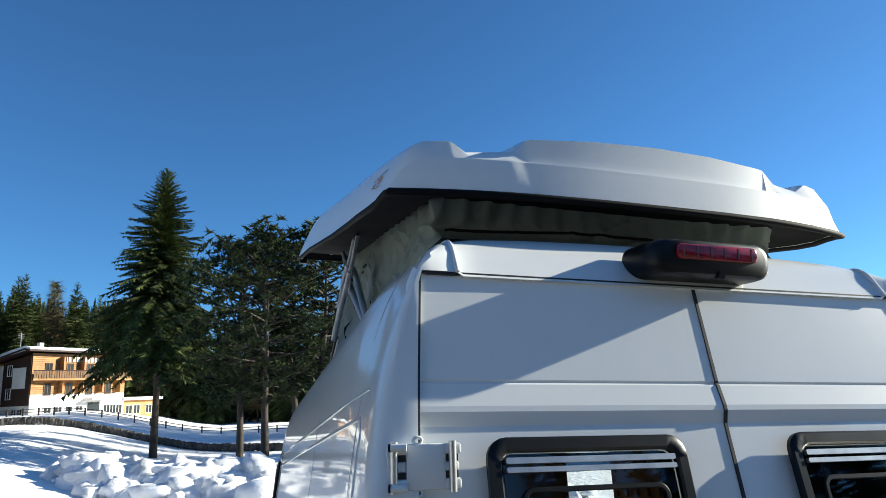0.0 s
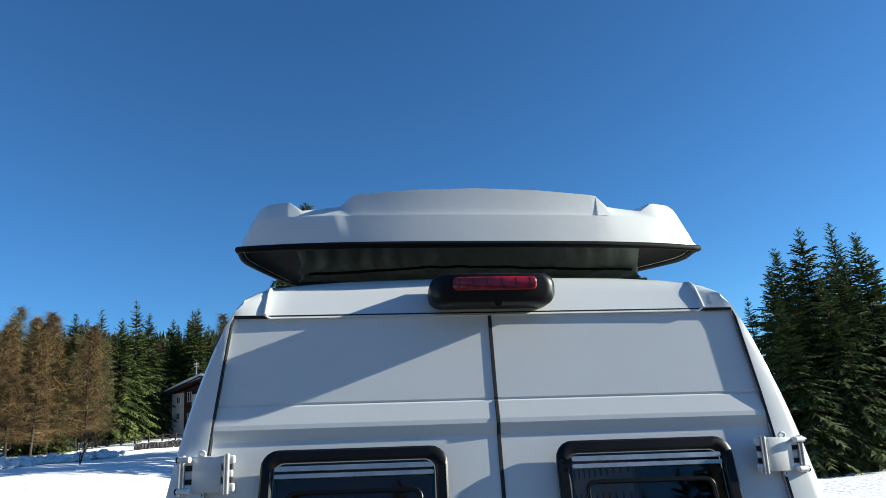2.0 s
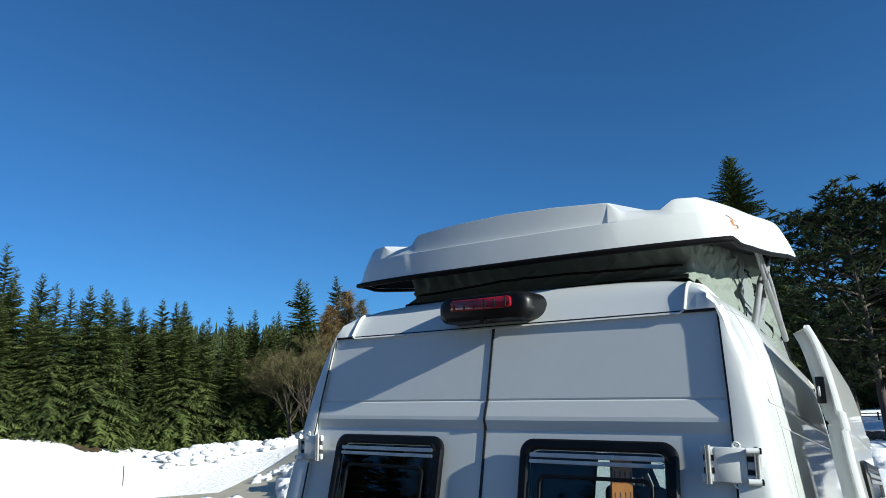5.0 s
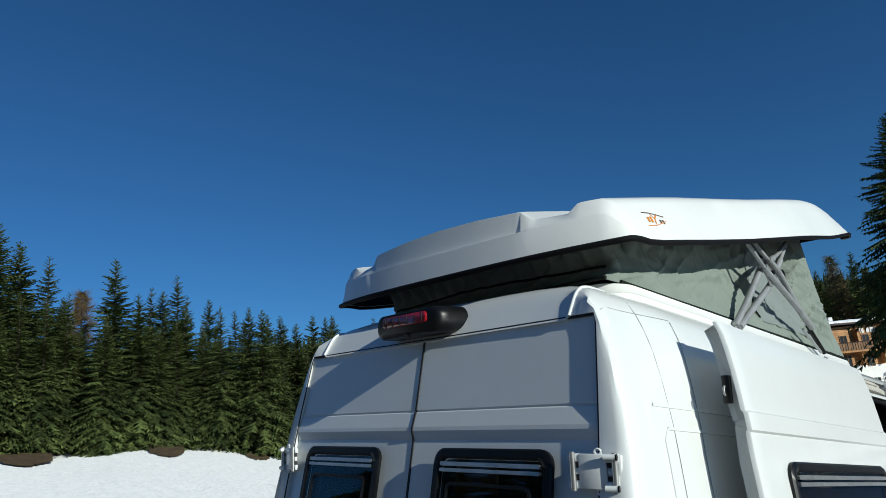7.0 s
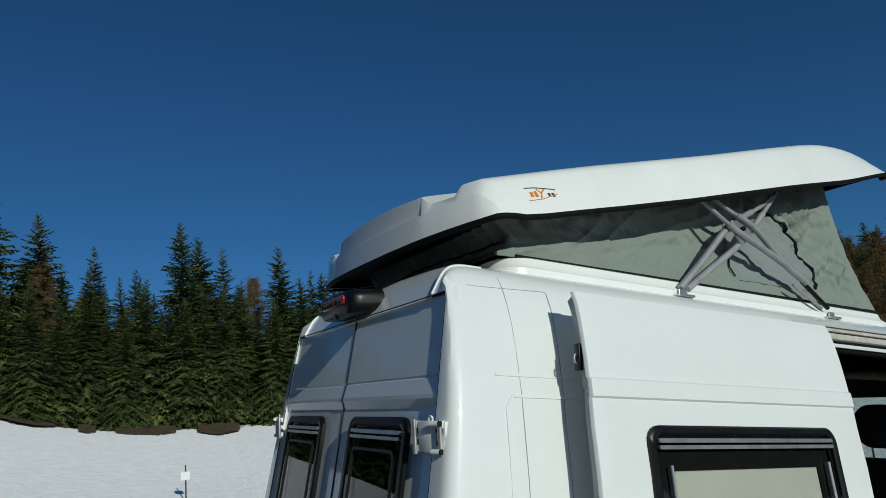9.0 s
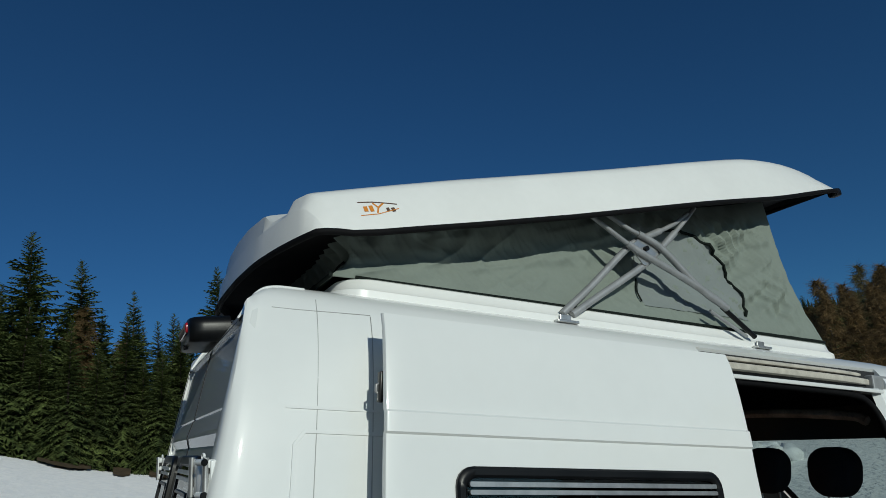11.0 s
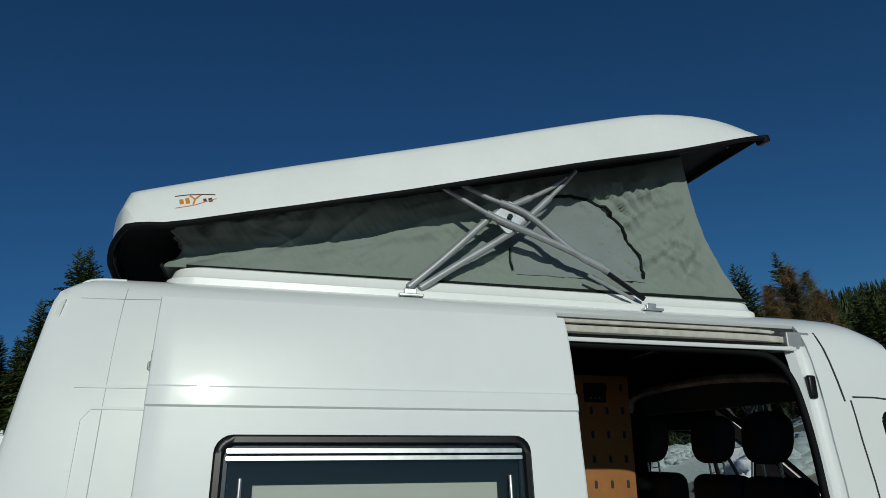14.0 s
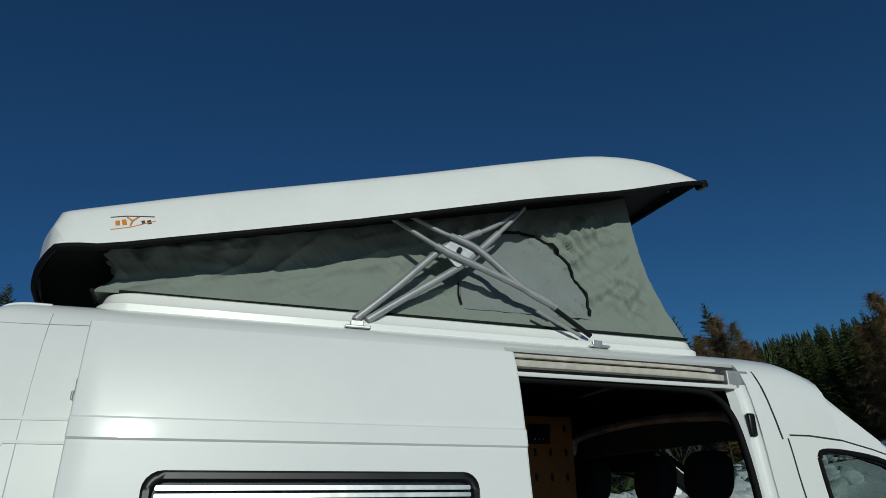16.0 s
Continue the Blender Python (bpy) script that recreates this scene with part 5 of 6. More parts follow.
def pine(seed, h=10.0):
    """A Scots pine: bare leaning trunk, crooked limbs, tufts of needles in flat pads."""
    rng = random.Random(seed)
    bm = bmesh.new()
    lean = rng.uniform(-0.06, 0.06)
    mid = Vector((lean * h, 0.02 * h, h * 0.55))
    top = Vector((lean * h * 1.3, 0, h * 0.97))
    tube(bm, smooth_path([(0, 0, -0.4), (lean * h * 0.3, 0, h * 0.25), mid, top], 3), h * 0.019, 8, True, 0.15)
    verts, faces = [], []
    for k in range(64):
        s = (k + rng.random()) / 64
        z = h * (0.30 + 0.68 * s)
        base = Vector((lean * z * 1.2, 0.02 * z, z))
        a = k * 2.4 + rng.uniform(-0.5, 0.5)
        r = h * (0.30 * math.sin(math.pi * (0.12 + 0.80 * s)) ** 0.8) * rng.uniform(0.6, 1.1)
        way = Vector((math.cos(a), math.sin(a), rng.uniform(-0.15, 0.35) + 0.3 * s)).normalized()
        knee = base + way * r * 0.5 + Vector((0, 0, rng.uniform(-0.05, 0.05) * r))
        end = base + way * r + Vector((0, 0, rng.uniform(-0.15, 0.12) * r))
        tube(bm, [base, knee, end], h * 0.0052, 4, False, 0.3)
        for _ in range(12):
            c = knee.lerp(end, rng.uniform(0.0, 1.1)) + Vector((rng.gauss(0, 1), rng.gauss(0, 1), rng.gauss(0, 0.35))) * 0.035 * h
            for _ in range(16):
                d = Vector((rng.gauss(0, 1), rng.gauss(0, 1), rng.gauss(0.4, 0.8))).normalized() * h * rng.uniform(0.016, 0.034)
                w = d.orthogonal().normalized() * h * 0.0042
                n = len(verts)
                verts.extend((c + w, c - w, c + d))
                faces.append((n, n + 1, n + 2))
    return make_tree("pine_tree", "dark pine with bare trunk and tufted crown", "tree", mesh_of("trunk", bm, BARK, 180), tree_mesh("crown", verts, faces, NEEDLE_PINE))


SPRUCES = [spruce(11, 10, 0.21), spruce(12, 10, 0.175, 0.03), spruce(13, 10, 0.235, 0.05), spruce(14, 10, 0.16, 0.08), spruce(15, 10, 0.205, 0.02, 1.15)]
LARCHES = [larch(21, wide=0.27), larch(22, wide=0.24), larch(23, wide=0.20)]
GREY_LARCHES = [larch(31, 10, TWIG, "grey-brown half-bare larch beside the woods", 0.19, 0.65), larch(32, 10, TWIG, "grey-brown half-bare larch beside the woods", 0.16, 0.65)]
DARK_LARCHES = [larch(33, 10, DARK_TWIG, "dark half-bare larch with drooping twigs", 0.20, 0.42), larch(34, 10, DARK_TWIG, "dark half-bare larch with drooping twigs", 0.17, 0.42)]
PINES = [pine(41), pine(42), pine(43)]
BARE = bare_tree(51, 10)
GREAT = spruce(16, 10, 0.2, 0.335, 1.9, None, 2.4)
plant_rng = random.Random(5)


def plant(models, az, dist, h, group, turn=None, sink=0.0):
    ob = plant_rng.choice(models) if isinstance(models, list) else models
    p = polar(az, dist)
    k = h / 10.0
    t = plant_rng.uniform(0, 360) if turn is None else turn
    c = copy_thing(ob, pose(p.x, p.y, p.z - sink, plant_rng.uniform(-1.5, 1.5), plant_rng.uniform(-1.5, 1.5), t) @ Matrix.Diagonal((k, k, k, 1)))
    if group:
        tagged(c, group=group)
    return c


def skyline(rows, az):
    return table(rows, az)


# wood beyond the snow field: front row, then rows behind it
EDGE = [(-112, 62), (-100, 60), (-88, 62), (-76, 64), (-64, 66), (-56, 70), (-48, 76)]
for row, (gap, step_az, hmul) in enumerate(((0, 1.4, 0.90), (5, 1.35, 1.0), (11, 1.55, 1.05), (18, 2.4, 1.08))):
    az = -113.0
    while az < -44:
        d = table(EDGE, az) + gap + plant_rng.uniform(-2, 2)
        h = 14.2 * hmul * plant_rng.uniform(0.72, 1.08)
        pick = SPRUCES if plant_rng.random() < 0.93 or row == 0 else LARCHES
        plant(pick, az, d, h, "spruces at the wood's edge")
        az += step_az * plant_rng.uniform(0.6, 1.4)
# taller spruces that stand out of the skyline
for az, d, h in ((-81.2, 66, 19.5), (-80.0, 68, 18.5), (-95.2, 64, 19), (-91.5, 66, 18.5), (-73.6, 66, 17), (-69, 70, 16.5), (-100.3, 64, 18.5), (-101.5, 62, 17.5), (-78, 66, 17), (-88, 66, 16.5)):
    plant(SPRUCES, az, d, h, "spruces at the wood's edge")
# larches, bare trees and spruces round the road
for az, d, h in ((-41.3, 74, 15.5), (-38.6, 62, 10.5), (-40, 72, 14), (-42.6, 70, 13.5), (-31.3, 74, 11.5), (-30.0, 80, 15), (-28.5, 84, 14.5), (-27, 80, 13.5), (-26, 88, 16), (-43, 80, 14), (-23.5, 84, 14)):
    plant(LARCHES if plant_rng.random() < 0.7 else GREY_LARCHES, az, d, h, "autumn larches")
for az, d, h in ((-44.6, 64, 11.5), (-47.5, 72, 11.0), (-41.8, 76, 11), (-46.0, 66, 10.5), (-43.2, 68, 10)):
    plant(BARE, az, d, h, "bare broadleaf trees")
for az, d, h in ((-47, 84, 16), (-45.1, 88, 20.5), (-44.4, 88, 20), (-42.1, 90, 20.5), (-49, 82, 16), (-51, 80, 16), (-36, 84, 12.5), (-34.8, 88, 14), (-37.6, 92, 13), (-33, 98, 15), (-39.5, 96, 15), (-38.4, 104, 15.5), (-37.2, 108, 16), (-36.2, 106, 15), (-35.3, 110, 16.5), (-34.2, 106, 15.5), (-33.4, 112, 16), (-32.4, 104, 15.5), (-48.5, 70, 10), (-46.5, 68, 9), (-45.7, 71, 9.5), (-43.5, 72, 10), (-50.2, 70, 11), (-47.8, 74, 13), (-42, 74, 9), (-40.9, 78, 10), (-39.2, 76, 9), (-36.8, 84, 10.5), (-35.6, 78, 9.0), (-38.0, 82, 10.0)):
    plant(SPRUCES, az, d, h, "spruces by the road")
# wood behind the house
az = -32.0
while az < 12:
    for gap in (0, 10):
        d = 122 + gap + plant_rng.uniform(-3, 3)
        models = SPRUCES if plant_rng.random() < 0.7 else GREY_LARCHES + LARCHES[:1]
        plant(models, az + plant_rng.uniform(-0.5, 0.5), d, 20 * plant_rng.uniform(0.75, 1.1), "wood behind the house")
    az += 1.15
for az, d, h in ((-24.2, 90, 13.5), (-22.8, 92, 14), (-25.5, 90, 14.5), (-21.6, 96, 16), (-20.3, 100, 19), (-27.2, 92, 15), (-19.4, 104, 18), (-15.7, 118, 21), (-16.6, 120, 19.5)):
    plant(GREY_LARCHES + SPRUCES[:3] if h < 16 else SPRUCES, az, d, h, "wood behind the house")
# the great spruce and the pines on the slope ahead
plant(GREAT, -6.9, 64, 25.9, "", 40)
for az, d, h in ((-0.8, 50, 16.4), (1.2, 48, 17.0), (5.0, 52, 18.6), (3.7, 56, 18.0)):
    plant(PINES[int(abs(az)) % 3], az, d, h, "pines on the slope")
# larches and spruces past the front of the van
for az, d, h in ((9.2, 84, 22), (13.2, 82, 19.5), (16.2, 84, 19.5), (18.5, 86, 18.5), (11, 92, 20), (21, 90, 17), (15, 96, 20), (12.0, 88, 18), (17.4, 92, 20)):
    plant(GREY_LARCHES, az, d, h, "larches past the van")
for az, d, h in ((31.5, 52, 13.5), (33, 50, 14.5), (34.5, 54, 16.5), (36.5, 56, 17), (38, 52, 15), (30, 58, 12.5), (35.4, 48, 12), (32.4, 46, 10.5), (33.6, 60, 15.5), (32.0, 66, 14.0), (35.6, 58, 14.5), (37.2, 54, 14.5), (39, 56, 14), (36.3, 50, 13), (42, 70, 14), (40.5, 62, 14), (44.5, 80, 15), (47, 78, 15), (49.2, 80, 15), (52, 82, 15), (26.3, 64, 15), (28, 70, 13), (31, 76, 13), (34, 78, 14)):
    plant(SPRUCES if h != 15 else SPRUCES[2], az, d, h, "spruces past the van")
for az, d, h in ((17.0, 66, 17.0), (18.7, 68, 17.6), (20.2, 64, 16.8), (21.8, 70, 17.5), (23.2, 66, 15.5), (15.3, 72, 15), (24.6, 68, 15), (16.1, 76, 14), (19.4, 76, 15), (22.5, 78, 15), (13.6, 78, 15)):
    plant(DARK_LARCHES, az, d, h, "larches past the van")
# unseen woods closing the place behind the walker, added to dim the rear doors
az = 128.0
while az < 236:
    plant(SPRUCES, az, plant_rng.uniform(38, 56), plant_rng.uniform(13, 18), "woods behind the field")
    az += 3.2
plant(bare_tree(61, 10, LARCH, "small rust-brown bush with dense bare twigs", "bush"), -23.8, 62, 3.6, "")


def far_wood():
    """Spruce woods on the far hillside, too many to tell apart."""
    rng = random.Random(8)
    verts, faces = [], []
    for _ in range(2300):
        az, d = rng.uniform(-62, 12), rng.uniform(140, 345)
        p = polar(az, d)
        h = rng.uniform(9, 16)
        rings, m = 11, 6
        for k in range(rings):
            s = k / rings
            r = h * 0.19 * (1 - s) ** 0.9 * rng.uniform(0.8, 1.2) + 0.12
            n = len(verts)
            a0 = rng.uniform(0, 6.28)
            verts.append(p + Vector((0, 0, h * (s + 0.17))))
            for i in range(m * 2):
                a = a0 + math.pi * i / m
                rr = r * (rng.uniform(0.8, 1.3) if i % 2 else 0.4)
                verts.append(p + Vector((rr * math.cos(a), rr * math.sin(a), h * s + (rng.uniform(-0.03, 0.01) if i % 2 else 0.05) * h)))
            for i in range(m * 2):
                faces.append((n, n + 1 + i, n + 1 + (i + 1) % (m * 2)))
    ob = new("far_wood", tree_mesh("far_wood", verts, faces, NEEDLE_PINE))
    tagged(ob, "dense dark spruce wood on the far hillside", "woods", kind="stuff")


far_wood()
for ob in SPRUCES + LARCHES + GREY_LARCHES + DARK_LARCHES + PINES + [BARE, GREAT]:
    for o in list(ob.children_recursive) + [ob]:
        bpy.data.objects.remove(o)
for ob in [o for o in scene.objects if o.name.startswith("bush") and o.location.z < -400]:
    for o in list(ob.children_recursive) + [ob]:
        bpy.data.objects.remove(o)


# ---- house ----
def build_house():
    c = polar(-15.0, 98)
    m = pose(c.x, c.y, c.z - 1.1, 0, 0, 50)      # x runs along the sunny front, y into the house's depth
    house = thing("hotel", "three-storey alpine hotel with white base, larch boards and balconies", "house", m)
    L, D, H = 14.0, 8.2, 8.4
    bm = bmesh.new()
    box(bm, (0, 0, -1.5), (L, D, 3.4))
    part("base_wall", bm, PLASTER, house, "white rendered ground floor")
    bm = bmesh.new()
    v = box(bm, (0.05, 0.05, 3.4), (L, D - 0.05, H - 0.1))
    for q in v:
        if q.co.z > 5 and q.co.y > 4:
            q.co.z -= 1.15
    part("upper_wall", bm, WOOD, house, "honey-coloured larch boarding")
    for k in range(19):
        z = 3.5 + k * 0.265
        bm = bevelled_box((0.0, -0.02, z), (L, 0.05, z + 0.245), 0.015, 1)
        part("board", bm, WOOD, house)
    # shaded gable end: white bay, dark boards, pale screen
    bm = bmesh.new()
    box(bm, (-0.06, 5.2, -1.5), (0.0, D, H - 1.2))
    part("bay_wall", bm, PLASTER, house, "white rendered bay")
    bm = bmesh.new()
    v = box(bm, (-0.10, 0.1, 2.1), (0.0, 5.2, H - 0.05))
    for q in v:
        if q.co.z > 5 and q.co.y > 4:
            q.co.z -= 0.75
    part("dark_cladding", bm, DARK_WOOD, house, "dark brown cladding")
    bm = bevelled_box((-0.16, 0.9, 4.2), (-0.10, 3.3, 6.8), 0.02)
    part("screen", bm, PLASTER, house, "pale square panel on the dark cladding")

    def window(x, y, z, w, h, face):
        mm = pose(x, y, z, 90, 0, 0 if face == "front" else -90)
        bm = bmesh.new()
        plate(bm, rounded(w, h, 0.02, 1), 0.08, mm, rounded(w - 0.14, h - 0.14, 0.02, 1), 0.0)
        timber = face == "front" and z > 3
        wf = part("window", bm, BROWN_WOOD if timber else PLASTER, house, "timber framed window" if timber else "white framed window")
        bm = bmesh.new()
        plate(bm, rounded(w - 0.2, h - 0.2, 0.02, 1), 0.03, mm)
        part("pane", bm, PANE, wf)
        bm = bmesh.new()
        box(bm, (-0.03, -h / 2 + 0.1, 0.03), (0.03, h / 2 - 0.1, 0.07), mm)
        part("mullion", bm, BROWN_WOOD if timber else PLASTER, wf)
    for y, z in ((6.6, 6.2), (6.6, 4.0), (3.9, 6.5), (3.9, 3.6)):
        window(-0.10 if y < 5 else -0.06, y, z, 0.9, 1.0 if y > 5 else 1.4, "side")
    for y in (1.6, 2.7):
        window(0, y, 1.0, 1.0, 1.4, "side")
    for z in (6.55, 4.05):
        for x in (2.2, 5.2, 8.2, 11.2):
            window(x, -0.02, z, 1.0, 1.6, "front")
    for x in (2.4, 3.9, 5.4, 6.9, 11.2, 12.2, 13.2):
        window(x, 0, 1.1, 1.1, 1.5, "front")
    bm = bevelled_box((8.2, -0.12, -0.5), (10.0, 0.05, 2.2), 0.03)
    part("entrance", bm, PANE, house, "glazed entrance")
    bm = bevelled_box((7.6, -1.6, 2.5), (10.6, 0.0, 2.8), 0.05)
    part("canopy", bm, PLASTER, house, "white entrance canopy")
    # the bowed balcony of dark boards
    def bowed(x):
        return -0.9 - 0.9 * math.sin(math.pi * min(1.0, max(0.0, x / L)))
    bm = bmesh.new()
    edge = np.linspace(-0.4, L + 0.5, 25)
    for z0, z1 in ((5.1, 5.35),):
        rows = [[bm.verts.new(p) for p in ((x, 0.0, z0), (x, bowed(x), z0), (x, bowed(x), z1), (x, 0.0, z1))] for x in edge]
        for p, q in zip(rows, rows[1:]):
            for i in range(3):
                bm.faces.new((p[i], p[i + 1], q[i + 1], q[i]))
    bal = part("balcony", bm, WOOD, house, "bowed timber balcony")
    bm = bmesh.new()
    tube(bm, [(x, bowed(x), 6.32) for x in edge], 0.07, 6)
    part("handrail", bm, DARK_WOOD, bal)
    for k in range(48):
        x = -0.35 + k * 0.305
        bm = bmesh.new()
        box(bm, (x, bowed(x + 0.13) - 0.03, 5.35), (x + 0.25, bowed(x + 0.13) + 0.02, 6.26))
        part("baluster", bm, BROWN_WOOD, bal)
    for x in (3.7, 6.7, 9.7, 12.6):
        bm = bmesh.new()
        box(bm, (x, -0.8, 3.5), (x + 0.12, 0, H - 0.3))
        part("balcony_screen", bm, WOOD, house, "timber divider")
    # the sign over the balcony, as plain strokes
    for k, (x, w) in enumerate(((4.6, 0.10), (4.85, 0.3), (5.5, 0.4), (6.05, 0.45), (6.65, 0.3), (7.1, 0.4), (7.65, 0.4), (8.2, 0.38), (8.75, 0.3), (9.2, 0.3), (9.65, 0.45))):
        bm = bevelled_box((x, -0.14, 7.5), (x + w, -0.06, 8.15), 0.02)
        part("sign_stroke", bm, PLASTER, house, "pale sign stroke on the boarding")
    # low gabled roof with snow
    bm = bmesh.new()
    prof = [(-1.3, H + 0.25), (-0.2, H + 0.42), (D + 1.2, H - 1.35)]
    for x0, x1 in ((-1.4, L + 1.2),):
        v = [[bm.verts.new((x, y, z + dz)) for y, z in prof for dz in (0, 0.22)] for x in (x0, x1)]
        for i, j in ((0, 2), (2, 4)):
            bm.faces.new((v[0][i], v[0][j], v[1][j], v[1][i]))
            bm.faces.new((v[0][i + 1], v[1][i + 1], v[1][j + 1], v[0][j + 1]))
            bm.faces.new((v[0][i], v[0][i + 1], v[0][j + 1], v[0][j]))
            bm.faces.new((v[1][i], v[1][j], v[1][j + 1], v[1][i + 1]))
        bm.faces.new((v[0][0], v[1][0], v[1][1], v[0][1]))
        bm.faces.new((v[0][4], v[0][5], v[1][5], v[1][4]))
    roof = part("roof", bm, DARK_WOOD, house, "low-pitched roof with timber eaves")
    bm = bmesh.new()
    rows = []
    for x in np.linspace(-1.35, L + 1.15, 24):
        rows.append([bm.verts.new((x, y, z + 0.24 + hgt + 0.06 * noise.noise(Vector((x, y, 0))))) for y, z, hgt in ((-1.32, H + 0.25, 0), (-1.2, H + 0.28, 0.2), (-0.2, H + 0.42, 0.28), (D * 0.3, H - 0.05, 0.3), (D * 0.7, H - 0.7, 0.3), (D + 1.1, H - 1.33, 0.22), (D + 1.2, H - 1.35, 0))])
    for a, b in zip(rows, rows[1:]):
        for i in range(6):
            bm.faces.new((a[i], a[i + 1], b[i + 1], b[i]))
    bm.faces.new(rows[0])
    bm.faces.new(rows[-1][::-1])
    part("roof_snow", bm, SNOW, roof, "thick snow on the roof", 60)
    bm = bevelled_box((3.2, 3.4, H + 0.6), (3.8, 4.0, H + 1.8), 0.04)
    part("chimney", bm, PLASTER, roof, "white chimney")
    # low wing behind
    bm = bmesh.new()
    box(bm, (L, 0.5, -1.5), (L + 6.5, 6, 2.3))
    part("wing", bm, WOOD, house, "low timber wing")
    bm = bevelled_box((L - 0.2, -0.3, 2.3), (L + 7, 6.5, 2.75), 0.12, 2)
    part("wing_snow", bm, SNOW, house, "snow on the low wing")
    for x in (L + 1.4, L + 2.8, L + 5.0):
        window(x, 0.5, 1.0, 1.2, 1.3, "front")
    bm = bmesh.new()
    tube(bm, [(0.8, 3.7, H + 0.5), (0.8, 3.7, H + 3.0)], 0.05, 6)
    for k in range(3):
        tube(bm, [(0.4, 3.7, H + 2.3 + 0.25 * k), (1.2, 3.7, H + 2.3 + 0.25 * k)], 0.03, 5)
    part("aerial", bm, STEEL, house, "rooftop aerial")
    # shed on the shaded side
    bm = bmesh.new()
    v = [bm.verts.new(p) for p in ((0.5, D, 2.6), (5, D, 2.6), (5, D + 5, 1.2), (0.5, D + 5, 1.2), (0.5, D, 2.2), (5, D, 2.2), (5, D + 5, 0.8), (0.5, D + 5, 0.8))]
    for f in ((0, 1, 2, 3), (7, 6, 5, 4), (0, 4, 5, 1), (1, 5, 6, 2), (2, 6, 7, 3), (3, 7, 4, 0)):
        bm.faces.new([v[i] for i in f])
    part("shed_roof", bm, SNOW, house, "snowy lean-to roof")
    bm = bmesh.new()
    box(bm, (0.9, D, -1.5), (4.6, D + 4.6, 0.85))
    part("shed_wall", bm, DARK_WOOD, house, "dark lean-to wall")


build_house()


# ---- stone wall, fence, road, snow banks ----
def line_on_ground(points, n):
    out = []
    for k in range(n):
        s = k / (n - 1) * (len(points) - 1)
        i = min(int(s), len(points) - 2)
        az, d = lerp(points[i][0], points[i + 1][0], s - i), lerp(points[i][1], points[i + 1][1], s - i)
        out.append(polar(az, d))
    return out


def stone_wall():
    root = thing("stone_wall", "low dark dry-stone wall half buried in snow", "wall", None, "", "structure")
    pts = line_on_ground([(-20, 80), (-12, 78), (-5, 74), (-1, 72), (3, 70)], 150)
    rng = random.Random(3)
    meshes = []
    for k in range(6):
        bm = bevelled_box((-0.28, -0.25, -0.3), (0.28, 0.25, 0.35), 0.1, 1)
        for v in bm.verts:
            v.co += Vector((rng.uniform(-1, 1), rng.uniform(-1, 1), rng.uniform(-1, 1))) * 0.05
        meshes.append(mesh_of("stone", bm, STONE))
    for k, p in enumerate(pts):
        ob = new("stone", rng.choice(meshes))
        ob.parent = root
        ob.matrix_basis = pose(p.x, p.y, p.z + 0.35 + rng.uniform(-0.06, 0.06), rng.uniform(-10, 10), rng.uniform(-10, 10), rng.uniform(0, 360))


def fence():
    root = thing("rail_fence", "grey wooden post-and-rail fence in the snow", "fence")
    pts = line_on_ground([(-24, 90), (-18, 92), (-12, 92), (-5, 90), (4, 88)], 26)
    for p in pts:
        bm = bmesh.new()
        box(bm, (p.x - 0.08, p.y - 0.08, p.z - 0.4), (p.x + 0.08, p.y + 0.08, p.z + 0.85))
        part("post", bm, BARK, root)
    for a, b in zip(pts, pts[1:]):
        for dz in (0.38, 0.70):
            bm = bmesh.new()
            tube(bm, [a + Vector((0, 0, dz)), b + Vector((0, 0, dz))], 0.045, 5)
            part("rail", bm, BARK, root)


def road():
    pts = line_on_ground([(-92, 11), (-76, 14), (-62, 19), (-54, 25), (-48, 30), (-45, 38), (-42.5, 48), (-40, 60), (-37.5, 74)], 84)
    bm = bmesh.new()
    rows = []
    for k, p in enumerate(pts):
        d = (pts[min(k + 1, len(pts) - 1)] - pts[max(k - 1, 0)])
        n = Vector((-d.y, d.x, 0)).normalized()
        wide = 3.4 if k > 48 else 6.5
        rows.append([bm.verts.new((q.x, q.y, height(q.x, q.y) + 0.26)) for q in (p + n * wide * w for w in (-1, -0.6, -0.2, 0.2, 0.6, 1))])
    for a, b in zip(rows, rows[1:]):
        for i in range(5):
            bm.faces.new((a[i], a[i + 1], b[i + 1], b[i]))
    bmesh.ops.recalc_face_normals(bm, faces=bm.faces[:])
    ob = new("road", mesh_of("road", bm, ROAD, 180))
    tagged(ob, "gritted grey-brown road cleared through the snow", "road", kind="structure")


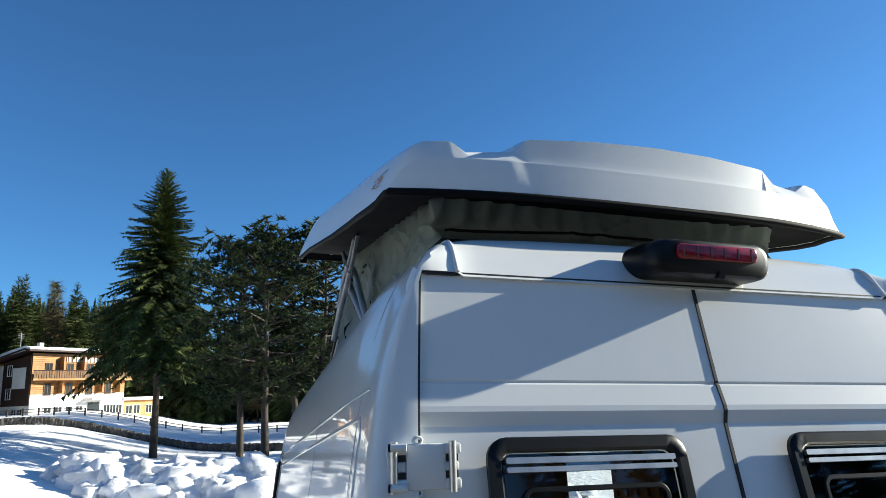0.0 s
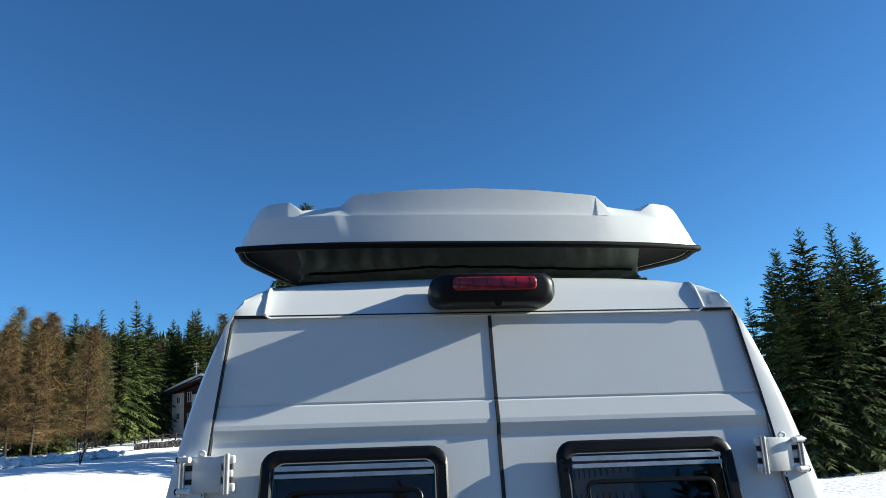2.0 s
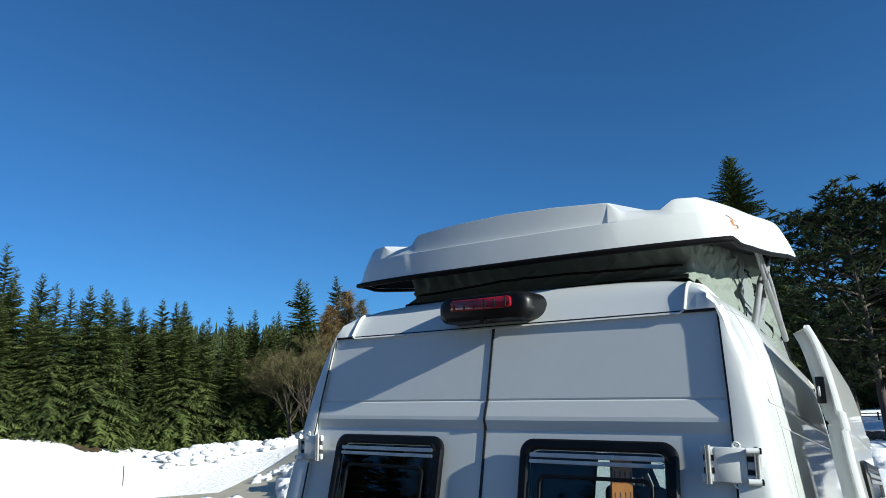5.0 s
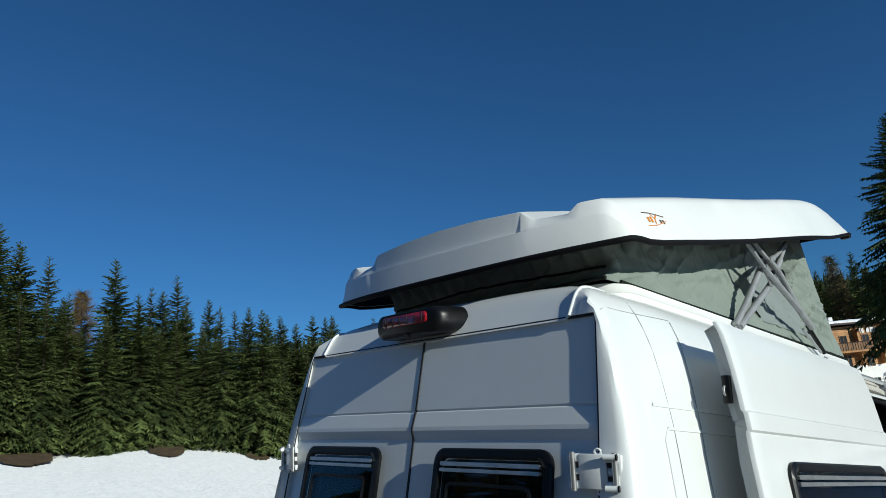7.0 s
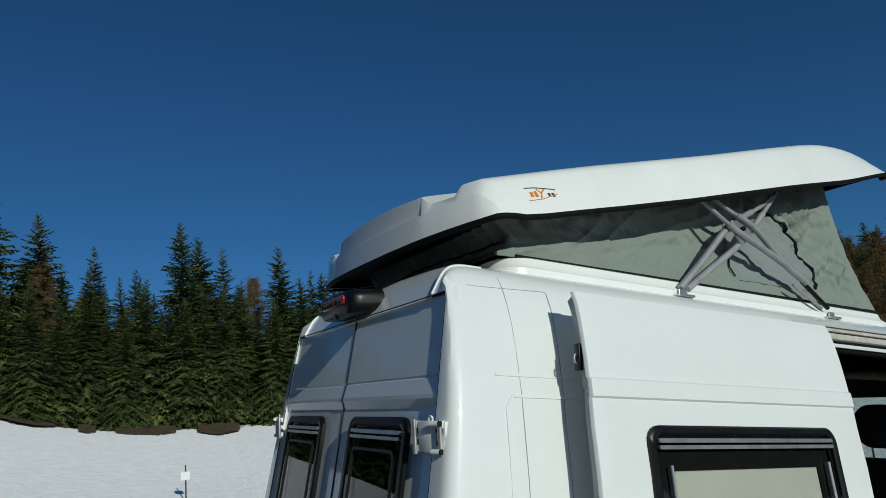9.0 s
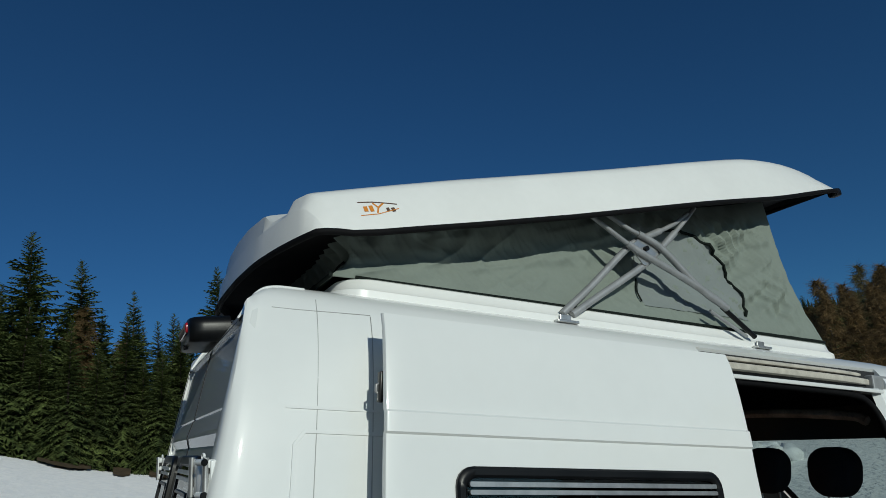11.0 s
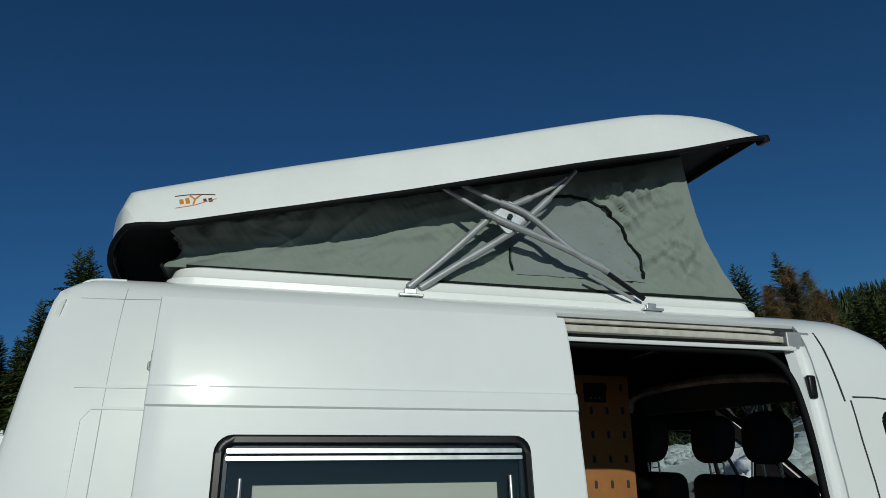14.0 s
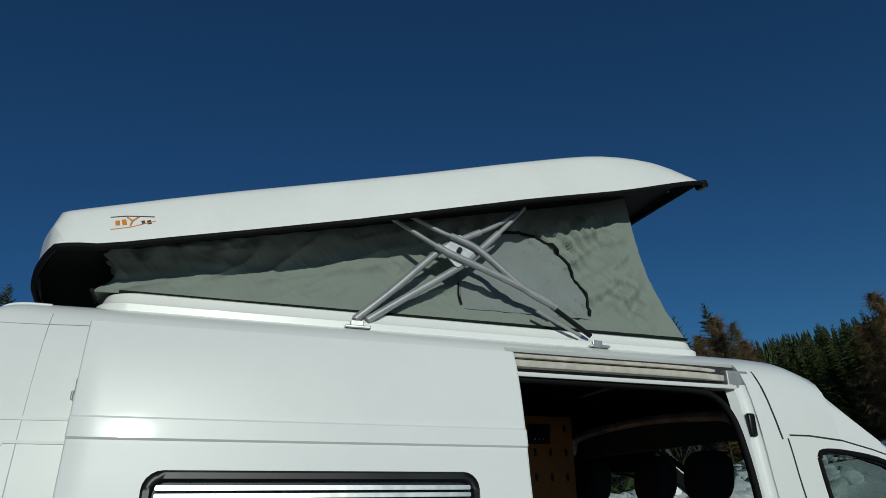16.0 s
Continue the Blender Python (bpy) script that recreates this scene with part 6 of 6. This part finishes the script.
def snow_bank(points, n, size, wide, seed, label):
    """A ploughed bank: a heap of many rough lumps."""
    rng = random.Random(seed)
    pts = line_on_ground(points, n)
    ball = bmesh.new()
    bmesh.ops.create_icosphere(ball, subdivisions=2, radius=1.0)
    shape = [v.co.copy() for v in ball.verts]
    sides = [[v.index for v in f.verts] for f in ball.faces]
    ball.free()
    verts, faces = [], []
    for p in pts:
        r = size * rng.uniform(0.18, 0.62) * (1.4 if rng.random() < 0.1 else 1.0)
        off = Vector((rng.gauss(0, 1), rng.gauss(0, 1), 0)) * wide * 0.5
        c = p + off
        c.z = height(c.x, c.y) + 0.15 + size * 0.8 * math.exp(-(off.length / wide) ** 2) * rng.uniform(0.0, 1.0)
        sx, sy, sz = rng.uniform(0.8, 1.4), rng.uniform(0.8, 1.4), rng.uniform(0.5, 0.9)
        seedv = Vector((rng.uniform(0, 99), 0, 0))
        n = len(verts)
        for v in shape:
            q = r * (1 + 0.75 * noise.noise(v * 1.1 + seedv) + 0.3 * noise.noise(v * 2.6 + seedv))
            verts.append(c + Vector((v.x * sx * q, v.y * sy * q, v.z * sz * q)))
        faces.extend([[n + i for i in f] for f in sides])
    me = tree_mesh("snow_bank", verts, faces, SNOW_LUMP)
    me.shade_smooth()
    me.set_sharp_from_angle(angle=radians(120))
    ob = new("snow_bank", me)
    tagged(ob, label, "snow", kind="stuff")


def kiosk():
    p = polar(-36.0, 56)
    root = thing("notice_board", "roofed wooden notice board with snow on its little roof", "notice board", pose(p.x, p.y, p.z + 0.15, 0, 0, 30) @ Matrix.Diagonal((0.8, 1.0, 1.4, 1)))
    for x in (-0.75, 0.75):
        bm = bevelled_box((x - 0.09, -0.09, -0.5), (x + 0.09, 0.09, 2.0), 0.015)
        part("post", bm, DARK_WOOD, root)
    bm = bevelled_box((-0.5, -0.05, 0.95), (0.5, 0.05, 1.6), 0.02)
    part("board", bm, material("pale_map", (0.30, 0.33, 0.36), 0.5, vary=0.3, scale=6), root, "pale map panel")
    bm = bmesh.new()
    v = [bm.verts.new(q) for q in ((-1.1, -0.65, 1.85), (1.1, -0.65, 1.85), (1.1, 0, 2.3), (-1.1, 0, 2.3), (1.1, 0.65, 1.85), (-1.1, 0.65, 1.85))]
    for f in ((0, 1, 2, 3), (3, 2, 4, 5), (0, 3, 5), (1, 4, 2), (0, 5, 4, 1)):
        bm.faces.new([v[i] for i in f])
    rf = part("roof", bm, DARK_WOOD, root)
    bm = bevelled_box((-1.15, -0.68, 0), (1.15, 0.68, 0.16), 0.06, 3)
    for q in bm.verts:
        q.co.z += 1.97 + 0.35 * (1 - abs(q.co.y) / 0.68)
    part("snow_cap", bm, SNOW, rf, "thick snow cap", 60)


def marker():
    """A thin stake with a small pale sign in the field."""
    p = polar(-81.6, 30.5)
    root = thing("marker_stake", "thin wooden stake with a small pale sign in the snow", "stake", pose(p.x, p.y, p.z, 0, 0, 80) @ Matrix.Diagonal((1.4, 1.4, 1.4, 1)))
    bm = bmesh.new()
    tube(bm, [(0, 0, -0.3), (0.01, 0, 1.05)], 0.022, 6)
    part("stake", bm, BARK, root)
    bm = bevelled_box((-0.13, -0.035, 0.62), (0.13, -0.02, 0.86), 0.01)
    part("sign_plate", bm, PLASTER, root, "small pale sign")
    p = polar(-61, 46)
    st = thing("marker_stake", "thin dark stake in the snow field", "stake", pose(p.x, p.y, p.z))
    bm = bmesh.new()
    tube(bm, [(0, 0, -0.3), (0.02, 0, 1.1)], 0.03, 6)
    part("stake", bm, BARK, st)


def turf():
    """Strips of bare brown turf along the wood's edge."""
    rng = random.Random(17)
    for az0, az1, d0 in ((-94, -90.5, 57), (-89, -87.8, 56), (-86.5, -82.2, 56.5), (-80.6, -77.4, 57), (-71, -68.5, 60), (-99, -96.5, 56), (-64, -62, 63)):
        bm = bmesh.new()
        a, b = [], []
        n = 40
        for k in range(n + 1):
            az = lerp(az0, az1, k / n)
            w = 1.0 - abs(k / n - 0.5) ** 2 * 3.9
            p = polar(az, d0 + 0.6 * noise.noise(Vector((az * 0.7, 1, 0))) + 1.0 * noise.noise(Vector((az * 5, 3, 0))) - 2.6 * w)
            q = polar(az, d0 + 3.5 + w)
            a.append(bm.verts.new(p + Vector((0, 0, 0.12))))
            b.append(bm.verts.new(q + Vector((0, 0, 0.42))))
        for k in range(n):
            bm.faces.new((a[k], b[k], b[k + 1], a[k + 1]))
        ob = new("turf", mesh_of("turf", bm, TURF, 180))
        tagged(ob, "bare brown turf where the snow has melted", "turf", kind="structure")


stone_wall()
fence()
road()
snow_bank([(-11, 43), (-7, 41), (-2, 40), (4, 40)], 900, 1.5, 2.4, 1, "ploughed bank of lumpy sunlit snow")
snow_bank([(-46, 40), (-41, 44), (-37, 50), (-33, 56)], 800, 0.5, 1.8, 2, "bank of lumpy snow beside the road")
snow_bank([(-57, 58), (-51, 62), (-44, 66), (-40, 72)], 800, 0.8, 1.8, 3, "bank of lumpy snow along the wood")
snow_bank([(-58, 26), (-54, 28), (-51, 29)], 350, 0.7, 1.8, 4, "heap of ploughed snow by the road")
snow_bank([(8, 26), (14, 28), (22, 30)], 450, 0.6, 1.9, 5, "bank of lumpy snow past the van")
snow_bank([(-38, 66), (-33, 66), (-28, 70), (-22, 74)], 600, 0.65, 1.9, 6, "lumpy snow below the larches")
snow_bank([(-43.5, 33), (-40, 34), (-37, 36), (-35, 38)], 420, 1.05, 1.8, 7, "heap of ploughed snow beside the road")
kiosk()
marker()
turf()
